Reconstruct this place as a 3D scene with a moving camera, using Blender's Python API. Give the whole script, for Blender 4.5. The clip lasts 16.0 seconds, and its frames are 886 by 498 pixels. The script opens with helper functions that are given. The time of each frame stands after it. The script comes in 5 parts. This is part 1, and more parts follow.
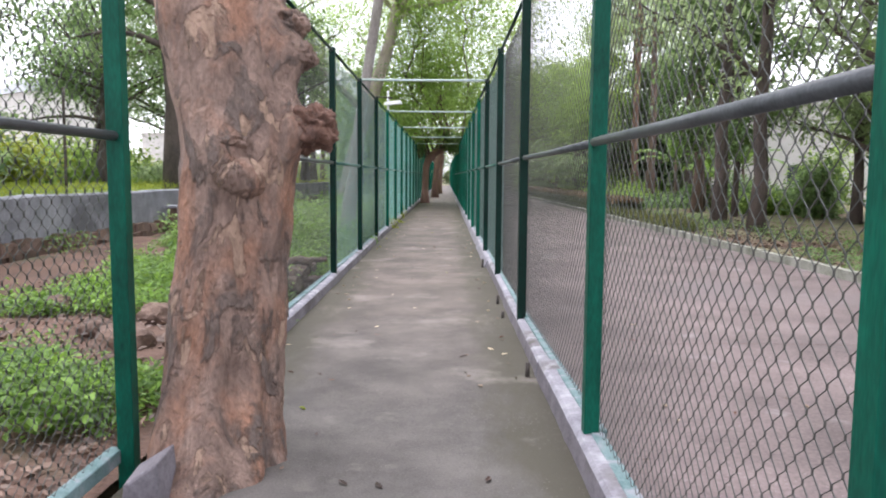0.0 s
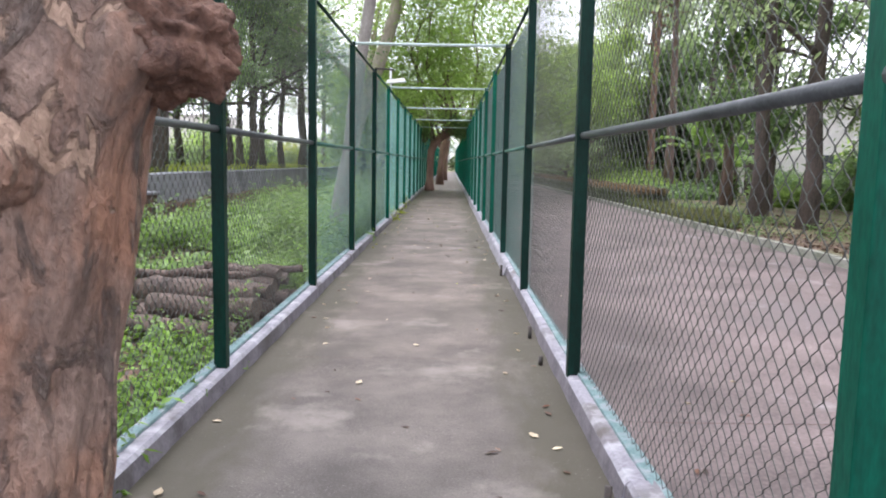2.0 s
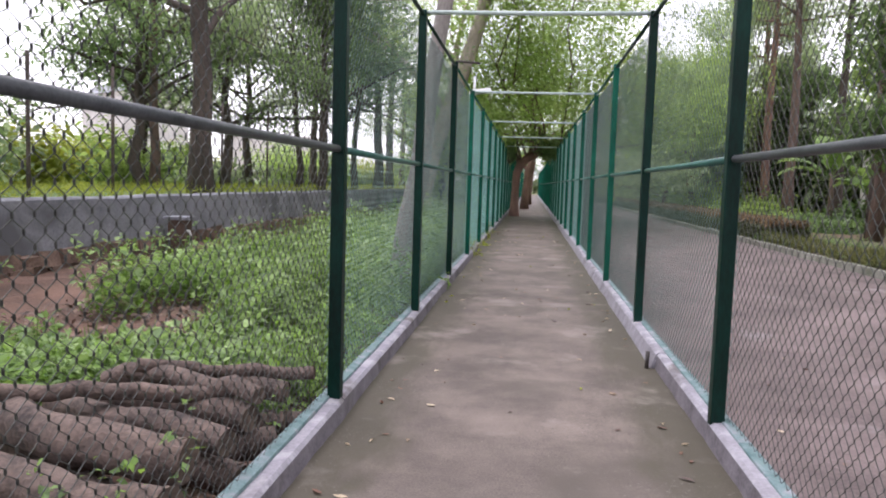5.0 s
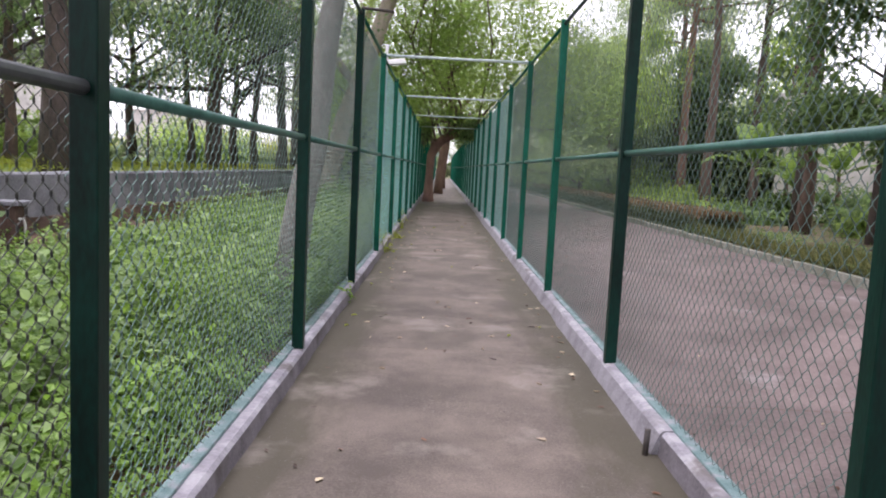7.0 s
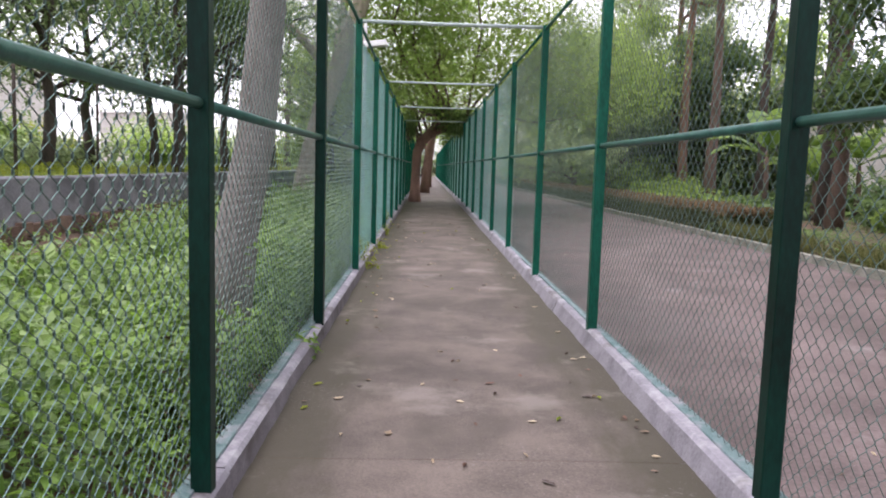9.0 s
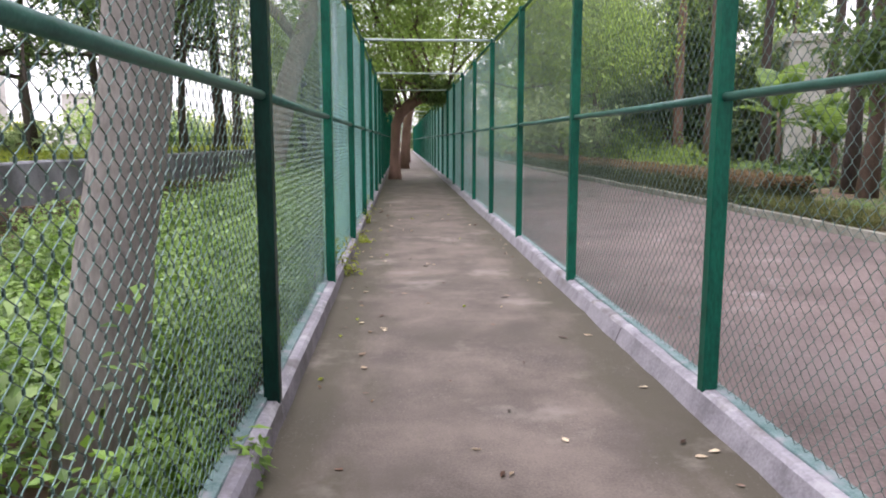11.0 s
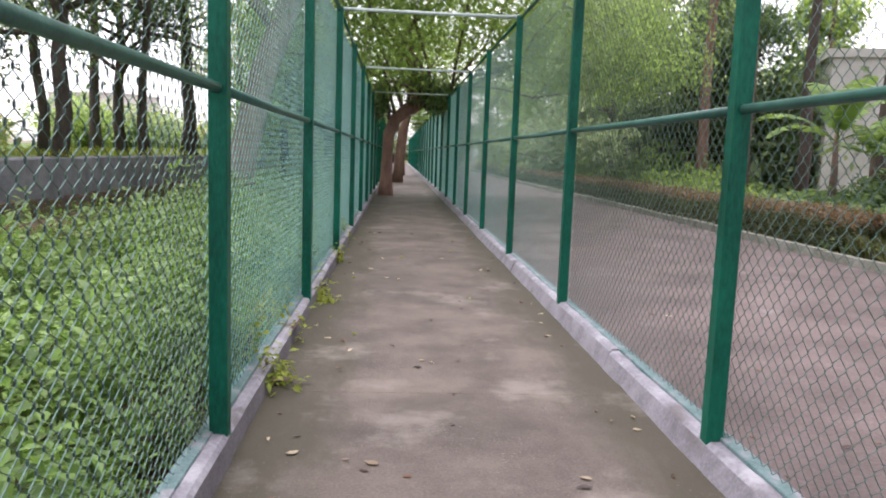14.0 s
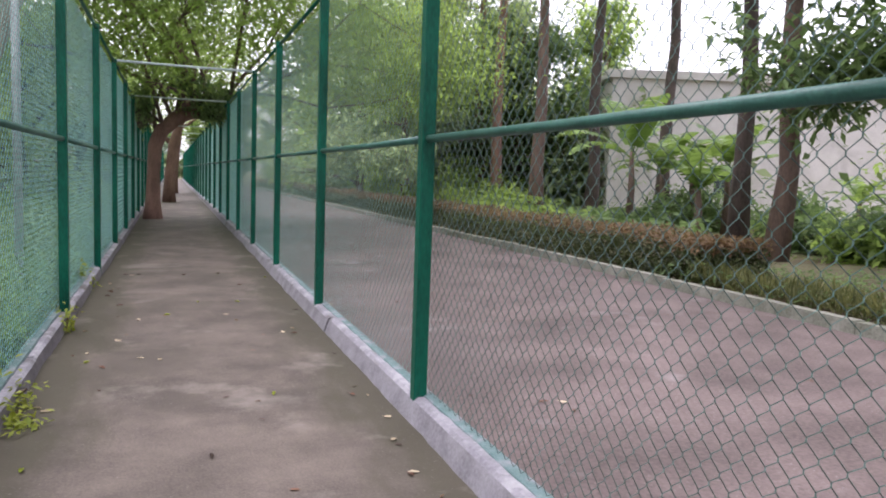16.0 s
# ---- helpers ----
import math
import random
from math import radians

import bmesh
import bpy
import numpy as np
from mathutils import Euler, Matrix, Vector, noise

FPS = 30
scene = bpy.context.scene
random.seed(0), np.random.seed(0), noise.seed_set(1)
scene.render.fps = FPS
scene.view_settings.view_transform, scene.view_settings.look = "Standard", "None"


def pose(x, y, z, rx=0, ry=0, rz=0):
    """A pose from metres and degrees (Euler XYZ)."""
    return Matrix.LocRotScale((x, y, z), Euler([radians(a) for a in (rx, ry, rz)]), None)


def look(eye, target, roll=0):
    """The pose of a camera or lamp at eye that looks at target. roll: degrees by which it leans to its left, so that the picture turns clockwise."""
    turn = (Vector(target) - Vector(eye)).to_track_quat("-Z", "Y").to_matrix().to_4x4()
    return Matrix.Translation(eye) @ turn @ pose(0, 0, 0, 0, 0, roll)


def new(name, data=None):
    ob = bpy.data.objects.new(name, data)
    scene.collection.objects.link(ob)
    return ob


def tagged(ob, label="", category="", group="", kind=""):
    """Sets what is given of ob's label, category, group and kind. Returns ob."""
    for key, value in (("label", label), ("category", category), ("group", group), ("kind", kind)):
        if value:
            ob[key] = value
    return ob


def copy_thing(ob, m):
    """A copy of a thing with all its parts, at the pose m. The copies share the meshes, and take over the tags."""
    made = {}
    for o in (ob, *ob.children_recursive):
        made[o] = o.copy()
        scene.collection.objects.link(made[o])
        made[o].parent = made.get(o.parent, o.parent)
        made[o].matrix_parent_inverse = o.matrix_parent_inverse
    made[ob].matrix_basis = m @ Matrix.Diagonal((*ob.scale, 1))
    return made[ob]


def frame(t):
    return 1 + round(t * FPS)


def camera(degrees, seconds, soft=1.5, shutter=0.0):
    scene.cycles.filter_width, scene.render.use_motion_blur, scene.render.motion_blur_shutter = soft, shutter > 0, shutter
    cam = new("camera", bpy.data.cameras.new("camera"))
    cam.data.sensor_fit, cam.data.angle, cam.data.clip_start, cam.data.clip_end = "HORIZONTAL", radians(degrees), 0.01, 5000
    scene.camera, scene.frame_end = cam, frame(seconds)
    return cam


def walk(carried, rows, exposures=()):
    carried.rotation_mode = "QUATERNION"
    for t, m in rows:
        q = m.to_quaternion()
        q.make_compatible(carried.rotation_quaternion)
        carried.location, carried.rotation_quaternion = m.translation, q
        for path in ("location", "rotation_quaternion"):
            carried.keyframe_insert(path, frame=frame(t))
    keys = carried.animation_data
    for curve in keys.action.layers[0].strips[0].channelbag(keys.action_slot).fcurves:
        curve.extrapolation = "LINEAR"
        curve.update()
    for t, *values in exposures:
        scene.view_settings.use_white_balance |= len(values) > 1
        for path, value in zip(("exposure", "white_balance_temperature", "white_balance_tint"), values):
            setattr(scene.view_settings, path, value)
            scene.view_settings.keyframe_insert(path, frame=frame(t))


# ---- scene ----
cam = camera(62.0, 16.0, 2.0)
PATH = [
    (0, (0.348, 0.146, 1.378), (0.343, 2.137, 1.182), 0.4),
    (0.5, (0.317, 0.703, 1.36), (0.327, 2.693, 1.156), 3.2),
    (1, (0.327, 1.269, 1.392), (0.352, 3.26, 1.204), 2.0),
    (1.5, (0.304, 1.778, 1.387), (0.317, 3.77, 1.209), 2.2),
    (2, (0.267, 2.322, 1.375), (0.253, 4.308, 1.142), 1.1),
    (2.5, (0.197, 2.942, 1.361), (0.157, 4.928, 1.128), 0.7),
    (3, (0.153, 3.466, 1.367), (0.024, 5.453, 1.189), 0.7),
    (3.2, (0.118, 3.679, 1.388), (-0.067, 5.664, 1.233), -0.1),
    (5.3, (-0.041, 5.905, 1.365), (-0.264, 7.884, 1.177), 2.0),
    (5.5, (-0.059, 6.102, 1.355), (-0.229, 8.085, 1.161), 2.4),
    (6, (-0.11, 6.622, 1.402), (-0.192, 8.611, 1.21), 0.6),
    (6.5, (-0.132, 7.184, 1.378), (-0.168, 9.174, 1.181), 2.3),
    (7, (-0.174, 7.748, 1.384), (-0.161, 9.736, 1.168), 2.9),
    (7.5, (-0.176, 8.319, 1.376), (-0.156, 10.312, 1.21), 2.2),
    (8, (-0.213, 8.866, 1.362), (-0.166, 10.854, 1.149), 2.8),
    (8.5, (-0.253, 9.405, 1.38), (-0.208, 11.391, 1.15), 1.9),
    (8.7, (-0.273, 9.652, 1.349), (-0.226, 11.64, 1.135), 1.8),
    (10.8, (-0.432, 12.032, 1.338), (-0.318, 14.003, 1.02), 0.5),
    (11, (-0.471, 12.241, 1.341), (-0.361, 14.217, 1.051), -0.0),
    (11.5, (-0.491, 12.793, 1.329), (-0.399, 14.777, 1.089), 1.0),
    (12, (-0.494, 13.349, 1.32), (-0.378, 15.326, 1.043), 2.2),
    (12.5, (-0.442, 13.941, 1.314), (-0.327, 15.916, 1.024), 0.8),
    (13, (-0.458, 14.487, 1.307), (-0.341, 16.459, 0.993), 1.5),
    (13.5, (-0.429, 15.068, 1.309), (-0.322, 17.044, 1.025), 1.2),
    (14, (-0.384, 15.647, 1.315), (-0.253, 17.626, 1.061), 2.1),
    (14.5, (-0.355, 16.178, 1.325), (-0.15, 18.157, 1.111), 1.9),
    (15, (-0.334, 16.741, 1.324), (0.064, 18.69, 1.112), 2.4),
    (15.5, (-0.243, 17.334, 1.353), (0.343, 19.235, 1.141), 2.0),
    (16, (-0.261, 17.876, 1.339), (0.431, 19.743, 1.147), 2.1),
]
walk(cam, [(t, look(eye, target, roll)) for t, eye, target, roll in PATH], [(0, 1.86, 6150, 17), (2, 1.94, 6050, 17), (3.2, 1.90, 6050, 18), (5.3, 1.56, 6250, 24), (8.7, 1.58, 6300, 25), (11, 1.77, 6320, 24), (14, 1.74, 6320, 23), (16, 1.63, 6220, 24)])

# ---- light ----
world = bpy.data.worlds.new("overcast_sky")
scene.world = world
world.use_nodes = True
wn = world.node_tree
sky = wn.nodes.new("ShaderNodeTexSky")
sky.sky_type = "NISHITA"
sky.sun_disc = False
sky.sun_elevation, sky.sun_rotation = radians(78), radians(309)
sky.air_density, sky.dust_density, sky.ozone_density = 1.0, 1.5, 1.0
pale = wn.nodes.new("ShaderNodeHueSaturation")
pale.inputs["Saturation"].default_value = 0.12
wn.links.new(sky.outputs[0], pale.inputs["Color"])
wn.links.new(pale.outputs[0], wn.nodes["Background"].inputs["Color"])
wn.nodes["Background"].inputs["Strength"].default_value = 0.145
sun = new("sun", bpy.data.lights.new("sun", "SUN"))
sun.data.energy, sun.data.angle, sun.data.color = 1.1, radians(55), (1.0, 0.98, 0.96)
sun.matrix_world = look((-2.5, 2.0, 15), (0, 0, 0))


# ---- materials ----
def nodes_of(mat):
    return mat.node_tree.nodes, mat.node_tree.links


def surface(name, dark, light, scale=4.0, fine=60.0, rough=0.85, bump=0.3, metal=0.0, stain=None, stain_scale=0.7,
            stain_size=0.5, stretch=(1, 1, 1), vary=0.0, span=(0.52, 0.98), distance=0.01):
    """Two-scale mottled surface: coarse blotches, fine grain, optional stains, relief."""
    mat = bpy.data.materials.new(name)
    mat.use_nodes = True
    n, l = nodes_of(mat)
    bsdf = n["Principled BSDF"]
    bsdf.inputs["Roughness"].default_value = rough
    bsdf.inputs["Metallic"].default_value = metal
    geo = n.new("ShaderNodeNewGeometry")
    mapping = n.new("ShaderNodeMapping")
    mapping.inputs["Scale"].default_value = stretch
    l.new(geo.outputs["Position"], mapping.inputs[0])
    big = n.new("ShaderNodeTexNoise")
    big.inputs["Scale"].default_value = scale
    big.inputs["Detail"].default_value = 6
    big.inputs["Roughness"].default_value = 0.65
    small = n.new("ShaderNodeTexNoise")
    small.inputs["Scale"].default_value = fine
    small.inputs["Detail"].default_value = 4
    for t in (big, small):
        l.new(mapping.outputs[0], t.inputs["Vector"])
    mix = n.new("ShaderNodeMath")
    mix.operation = "MULTIPLY_ADD"
    l.new(small.outputs[0], mix.inputs[0])
    mix.inputs[1].default_value = 0.5
    l.new(big.outputs[0], mix.inputs[2])
    ramp = n.new("ShaderNodeValToRGB")
    ramp.color_ramp.elements[0].position, ramp.color_ramp.elements[1].position = span
    ramp.color_ramp.elements[0].color, ramp.color_ramp.elements[1].color = (*dark, 1), (*light, 1)
    l.new(mix.outputs[0], ramp.inputs[0])
    colour = ramp.outputs[0]
    if stain:
        st = n.new("ShaderNodeTexNoise")
        st.inputs["Scale"].default_value = stain_scale
        st.inputs["Detail"].default_value = 5
        st.inputs["Distortion"].default_value = 0.6
        l.new(mapping.outputs[0], st.inputs["Vector"])
        sr = n.new("ShaderNodeValToRGB")
        sr.color_ramp.elements[0].position = 1 - stain_size - 0.03
        sr.color_ramp.elements[1].position = 1 - stain_size + 0.12
        l.new(st.outputs[0], sr.inputs[0])
        sm = n.new("ShaderNodeMixRGB")
        l.new(sr.outputs[0], sm.inputs[0])
        l.new(colour, sm.inputs[1])
        sm.inputs[2].default_value = (*stain, 1)
        colour = sm.outputs[0]
    if vary:
        info = n.new("ShaderNodeObjectInfo")
        isl = n.new("ShaderNodeMath")
        isl.operation = "ADD"
        l.new(info.outputs["Random"], isl.inputs[0])
        l.new(geo.outputs["Random Per Island"], isl.inputs[1])
        fr = n.new("ShaderNodeMath")
        fr.operation = "FRACT"
        l.new(isl.outputs[0], fr.inputs[0])
        mr = n.new("ShaderNodeMapRange")
        mr.inputs[3].default_value, mr.inputs[4].default_value = 1 - vary, 1 + vary
        l.new(fr.outputs[0], mr.inputs[0])
        hv = n.new("ShaderNodeHueSaturation")
        l.new(mr.outputs[0], hv.inputs["Value"])
        l.new(colour, hv.inputs["Color"])
        colour = hv.outputs[0]
    l.new(colour, bsdf.inputs["Base Color"])
    if bump:
        b = n.new("ShaderNodeBump")
        b.inputs["Strength"].default_value = bump
        b.inputs["Distance"].default_value = distance
        l.new(mix.outputs[0], b.inputs["Height"])
        l.new(b.outputs[0], bsdf.inputs["Normal"])
    return mat


def peeling_bark(name):
    """Smooth bark that peels: grey-brown skin, dark patches and pale fresh patches with crisp edges."""
    mat = bpy.data.materials.new(name)
    mat.use_nodes = True
    n, l = nodes_of(mat)
    bsdf = n["Principled BSDF"]
    bsdf.inputs["Roughness"].default_value = 0.8
    geo = n.new("ShaderNodeNewGeometry")
    mapping = n.new("ShaderNodeMapping")
    mapping.inputs["Scale"].default_value = (1, 1, 0.5)
    l.new(geo.outputs["Position"], mapping.inputs[0])

    def layer(scale, detail, lo, hi, seed, distortion=0.4):
        off = n.new("ShaderNodeMapping")
        off.inputs["Location"].default_value = (seed, seed * 0.7, seed * 1.3)
        l.new(mapping.outputs[0], off.inputs[0])
        tex = n.new("ShaderNodeTexNoise")
        tex.inputs["Scale"].default_value = scale
        tex.inputs["Detail"].default_value = detail
        tex.inputs["Roughness"].default_value = 0.6
        tex.inputs["Distortion"].default_value = distortion
        l.new(off.outputs[0], tex.inputs["Vector"])
        r = n.new("ShaderNodeValToRGB")
        r.color_ramp.elements[0].position, r.color_ramp.elements[1].position = lo, hi
        l.new(tex.outputs[0], r.inputs[0])
        return r.outputs[0], tex.outputs[0]

    skin, raw = layer(7, 8, 0.35, 0.68, 1.0)
    dark, _ = layer(5.5, 9, 0.54, 0.60, 5.0, 0.7)
    pale, _ = layer(7.5, 9, 0.58, 0.62, 9.0, 0.7)
    red, _ = layer(3.5, 7, 0.47, 0.64, 13.0)
    fine, fraw = layer(55, 5, 0.3, 0.7, 17.0)

    def mixed(fac, a, b_):
        m = n.new("ShaderNodeMixRGB")
        l.new(fac, m.inputs[0])
        for k, v in ((1, a), (2, b_)):
            if isinstance(v, tuple):
                m.inputs[k].default_value = (*v, 1)
            else:
                l.new(v, m.inputs[k])
        return m.outputs[0]

    c = mixed(skin, mixed(fine, (0.10, 0.064, 0.050), (0.18, 0.115, 0.09)), mixed(fine, (0.22, 0.145, 0.115), (0.38, 0.26, 0.205)))
    c = mixed(red, c, mixed(fine, (0.20, 0.098, 0.06), (0.38, 0.20, 0.13)))
    c = mixed(dark, c, mixed(fine, (0.10, 0.072, 0.06), (0.19, 0.138, 0.115)))
    c = mixed(pale, c, mixed(fine, (0.28, 0.18, 0.13), (0.43, 0.29, 0.21)))
    l.new(c, bsdf.inputs["Base Color"])
    add = n.new("ShaderNodeMath")
    add.operation = "SUBTRACT"
    l.new(dark, add.inputs[0])
    l.new(pale, add.inputs[1])
    add2 = n.new("ShaderNodeMath")
    add2.operation = "MULTIPLY_ADD"
    l.new(add.outputs[0], add2.inputs[0])
    add2.inputs[1].default_value = 0.35
    l.new(raw, add2.inputs[2])
    add3 = n.new("ShaderNodeMath")
    add3.operation = "MULTIPLY_ADD"
    l.new(fraw, add3.inputs[0])
    add3.inputs[1].default_value = 0.35
    l.new(add2.outputs[0], add3.inputs[2])
    bump = n.new("ShaderNodeBump")
    bump.inputs["Strength"].default_value = 1.0
    bump.inputs["Distance"].default_value = 0.05
    l.new(add3.outputs[0], bump.inputs["Height"])
    l.new(bump.outputs[0], bsdf.inputs["Normal"])
    return mat


def leafage(name, dark, light, through_colour, share=0.35, rough=0.55):
    """Leaves: colour varies leaf by leaf, light passes through."""
    mat = bpy.data.materials.new(name)
    mat.use_nodes = True
    n, l = nodes_of(mat)
    bsdf, out = n["Principled BSDF"], n["Material Output"]
    geo = n.new("ShaderNodeNewGeometry")
    ramp = n.new("ShaderNodeValToRGB")
    ramp.color_ramp.elements[0].color, ramp.color_ramp.elements[1].color = (*dark, 1), (*light, 1)
    clump = n.new("ShaderNodeTexNoise")
    clump.inputs["Scale"].default_value = 0.9
    l.new(geo.outputs["Position"], clump.inputs["Vector"])
    mixv = n.new("ShaderNodeMath")
    mixv.operation = "MULTIPLY"
    whole = n.new("ShaderNodeObjectInfo")
    both = n.new("ShaderNodeMath")
    both.operation = "ADD"
    l.new(geo.outputs["Random Per Island"], both.inputs[0])
    l.new(whole.outputs["Random"], both.inputs[1])
    part_of = n.new("ShaderNodeMath")
    part_of.operation = "FRACT"
    l.new(both.outputs[0], part_of.inputs[0])
    l.new(part_of.outputs[0], mixv.inputs[0])
    gain = n.new("ShaderNodeMath")
    gain.operation = "MULTIPLY"
    gain.inputs[1].default_value = 2.1
    l.new(clump.outputs[0], gain.inputs[0])
    l.new(gain.outputs[0], mixv.inputs[1])
    l.new(mixv.outputs[0], ramp.inputs[0])
    l.new(ramp.outputs[0], bsdf.inputs["Base Color"])
    bsdf.inputs["Roughness"].default_value = rough
    tr = n.new("ShaderNodeBsdfTranslucent")
    tint = n.new("ShaderNodeMixRGB")
    tint.inputs[0].default_value = 0.5
    l.new(ramp.outputs[0], tint.inputs[1])
    tint.inputs[2].default_value = (*through_colour, 1)
    l.new(tint.outputs[0], tr.inputs["Color"])
    ms = n.new("ShaderNodeMixShader")
    ms.inputs[0].default_value = share
    l.new(bsdf.outputs[0], ms.inputs[1])
    l.new(tr.outputs[0], ms.inputs[2])
    l.new(ms.outputs[0], out.inputs["Surface"])
    return mat


M_PATH = surface("worn_concrete", (0.062, 0.048, 0.040), (0.152, 0.121, 0.102), 1.6, 90, 0.72, 0.25, span=(0.58, 0.92), stain=(0.066, 0.053, 0.042), stain_scale=0.9, stain_size=0.42, vary=0.06)


def gritty(mat, pale, dark, scale, patch_scale):
    """Bare aggregate: pale grit and dark pits, thick in worn patches and thin between them."""
    n, l = nodes_of(mat)
    bsdf = n["Principled BSDF"]
    colour = bsdf.inputs["Base Color"].links[0].from_socket
    geo = n.new("ShaderNodeNewGeometry")
    patch = n.new("ShaderNodeTexNoise")
    patch.inputs["Scale"].default_value = patch_scale
    patch.inputs["Detail"].default_value = 6
    l.new(geo.outputs["Position"], patch.inputs["Vector"])
    for shift, tone, share, lift in ((0.0, pale, 0.5, 0.60), (7.3, dark, 0.6, 0.60)):
        off = n.new("ShaderNodeMapping")
        off.inputs["Location"].default_value = (shift, shift, 0)
        l.new(geo.outputs["Position"], off.inputs[0])
        grain = n.new("ShaderNodeTexNoise")
        grain.inputs["Scale"].default_value = scale
        grain.inputs["Detail"].default_value = 3
        grain.inputs["Roughness"].default_value = 0.7
        l.new(off.outputs[0], grain.inputs["Vector"])
        both = n.new("ShaderNodeMath")
        both.operation = "MULTIPLY_ADD"
        l.new(patch.outputs[0], both.inputs[0])
        both.inputs[1].default_value = 0.35
        l.new(grain.outputs[0], both.inputs[2])
        lim = n.new("ShaderNodeMapRange")
        lim.inputs[1].default_value, lim.inputs[2].default_value = lift + 0.235, lift + 0.275
        lim.inputs[4].default_value = share
        l.new(both.outputs[0], lim.inputs[0])
        mix = n.new("ShaderNodeMixRGB")
        l.new(lim.outputs[0], mix.inputs[0])
        l.new(colour, mix.inputs[1])
        mix.inputs[2].default_value = (*tone, 1)
        colour = mix.outputs[0]
    l.new(colour, bsdf.inputs["Base Color"])


def greyer_start(mat, y0, y1, factor):
    """The first stretch is multiplied by a greyer factor, fading over into the browner tone."""
    n, l = nodes_of(mat)
    bsdf = n["Principled BSDF"]
    came = bsdf.inputs["Base Color"].links[0].from_socket
    geo = n.new("ShaderNodeNewGeometry")
    xyz = n.new("ShaderNodeSeparateXYZ")
    l.new(geo.outputs["Position"], xyz.inputs[0])
    blot = n.new("ShaderNodeTexNoise")
    blot.inputs["Scale"].default_value = 0.5
    l.new(geo.outputs["Position"], blot.inputs["Vector"])
    add = n.new("ShaderNodeMath")
    add.operation = "MULTIPLY_ADD"
    l.new(blot.outputs[0], add.inputs[0])
    add.inputs[1].default_value = 4.0
    l.new(xyz.outputs[1], add.inputs[2])
    ramp = n.new("ShaderNodeMapRange")
    ramp.inputs[1].default_value, ramp.inputs[2].default_value = y0 + 2, y1 + 2
    l.new(add.outputs[0], ramp.inputs[0])
    mix = n.new("ShaderNodeMixRGB")
    l.new(ramp.outputs[0], mix.inputs[0])
    mul = n.new("ShaderNodeMixRGB")
    mul.blend_type = "MULTIPLY"
    mul.inputs[0].default_value = 1.0
    l.new(came, mul.inputs[1])
    mul.inputs[2].default_value = (*factor, 1)
    l.new(mul.outputs[0], mix.inputs[1])
    l.new(came, mix.inputs[2])
    l.new(mix.outputs[0], bsdf.inputs["Base Color"])


greyer_start(M_PATH, 3.0, 9.0, (0.72, 0.81, 0.89))


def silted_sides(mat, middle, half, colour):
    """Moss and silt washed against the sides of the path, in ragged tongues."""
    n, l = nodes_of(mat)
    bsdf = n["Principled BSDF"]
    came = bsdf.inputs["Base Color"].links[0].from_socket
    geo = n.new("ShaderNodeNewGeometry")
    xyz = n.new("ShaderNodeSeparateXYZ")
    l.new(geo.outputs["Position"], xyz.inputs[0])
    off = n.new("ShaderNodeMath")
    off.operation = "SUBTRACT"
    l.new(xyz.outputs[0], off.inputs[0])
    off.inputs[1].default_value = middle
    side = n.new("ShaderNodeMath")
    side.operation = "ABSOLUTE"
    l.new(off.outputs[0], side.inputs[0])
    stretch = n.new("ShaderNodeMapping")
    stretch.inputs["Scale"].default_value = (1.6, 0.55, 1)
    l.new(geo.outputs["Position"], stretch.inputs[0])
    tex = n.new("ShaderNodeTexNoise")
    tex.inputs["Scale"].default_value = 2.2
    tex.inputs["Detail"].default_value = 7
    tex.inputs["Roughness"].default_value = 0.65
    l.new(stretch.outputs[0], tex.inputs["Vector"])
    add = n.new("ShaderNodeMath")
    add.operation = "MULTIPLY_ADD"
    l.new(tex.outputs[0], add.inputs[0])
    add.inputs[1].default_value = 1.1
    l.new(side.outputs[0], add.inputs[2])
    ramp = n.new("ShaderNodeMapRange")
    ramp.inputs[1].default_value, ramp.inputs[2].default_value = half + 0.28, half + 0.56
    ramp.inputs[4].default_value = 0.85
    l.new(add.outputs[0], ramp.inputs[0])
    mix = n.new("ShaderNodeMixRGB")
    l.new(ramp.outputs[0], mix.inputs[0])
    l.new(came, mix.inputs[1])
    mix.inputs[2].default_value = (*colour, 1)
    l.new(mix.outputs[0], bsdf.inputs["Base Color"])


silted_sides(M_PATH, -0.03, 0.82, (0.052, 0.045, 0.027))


def pale_splashes(mat, colour, scale, start, share):
    """Dried lime and cement splashes in ragged patches."""
    n, l = nodes_of(mat)
    bsdf = n["Principled BSDF"]
    came = bsdf.inputs["Base Color"].links[0].from_socket
    geo = n.new("ShaderNodeNewGeometry")
    tex = n.new("ShaderNodeTexNoise")
    tex.inputs["Scale"].default_value = scale
    tex.inputs["Detail"].default_value = 8
    tex.inputs["Roughness"].default_value = 0.62
    l.new(geo.outputs["Position"], tex.inputs["Vector"])
    ramp = n.new("ShaderNodeMapRange")
    ramp.inputs[1].default_value, ramp.inputs[2].default_value = start, start + 0.10
    ramp.inputs[4].default_value = share
    l.new(tex.outputs[0], ramp.inputs[0])
    mix = n.new("ShaderNodeMixRGB")
    l.new(ramp.outputs[0], mix.inputs[0])
    l.new(came, mix.inputs[1])
    mix.inputs[2].default_value = (*colour, 1)
    l.new(mix.outputs[0], bsdf.inputs["Base Color"])


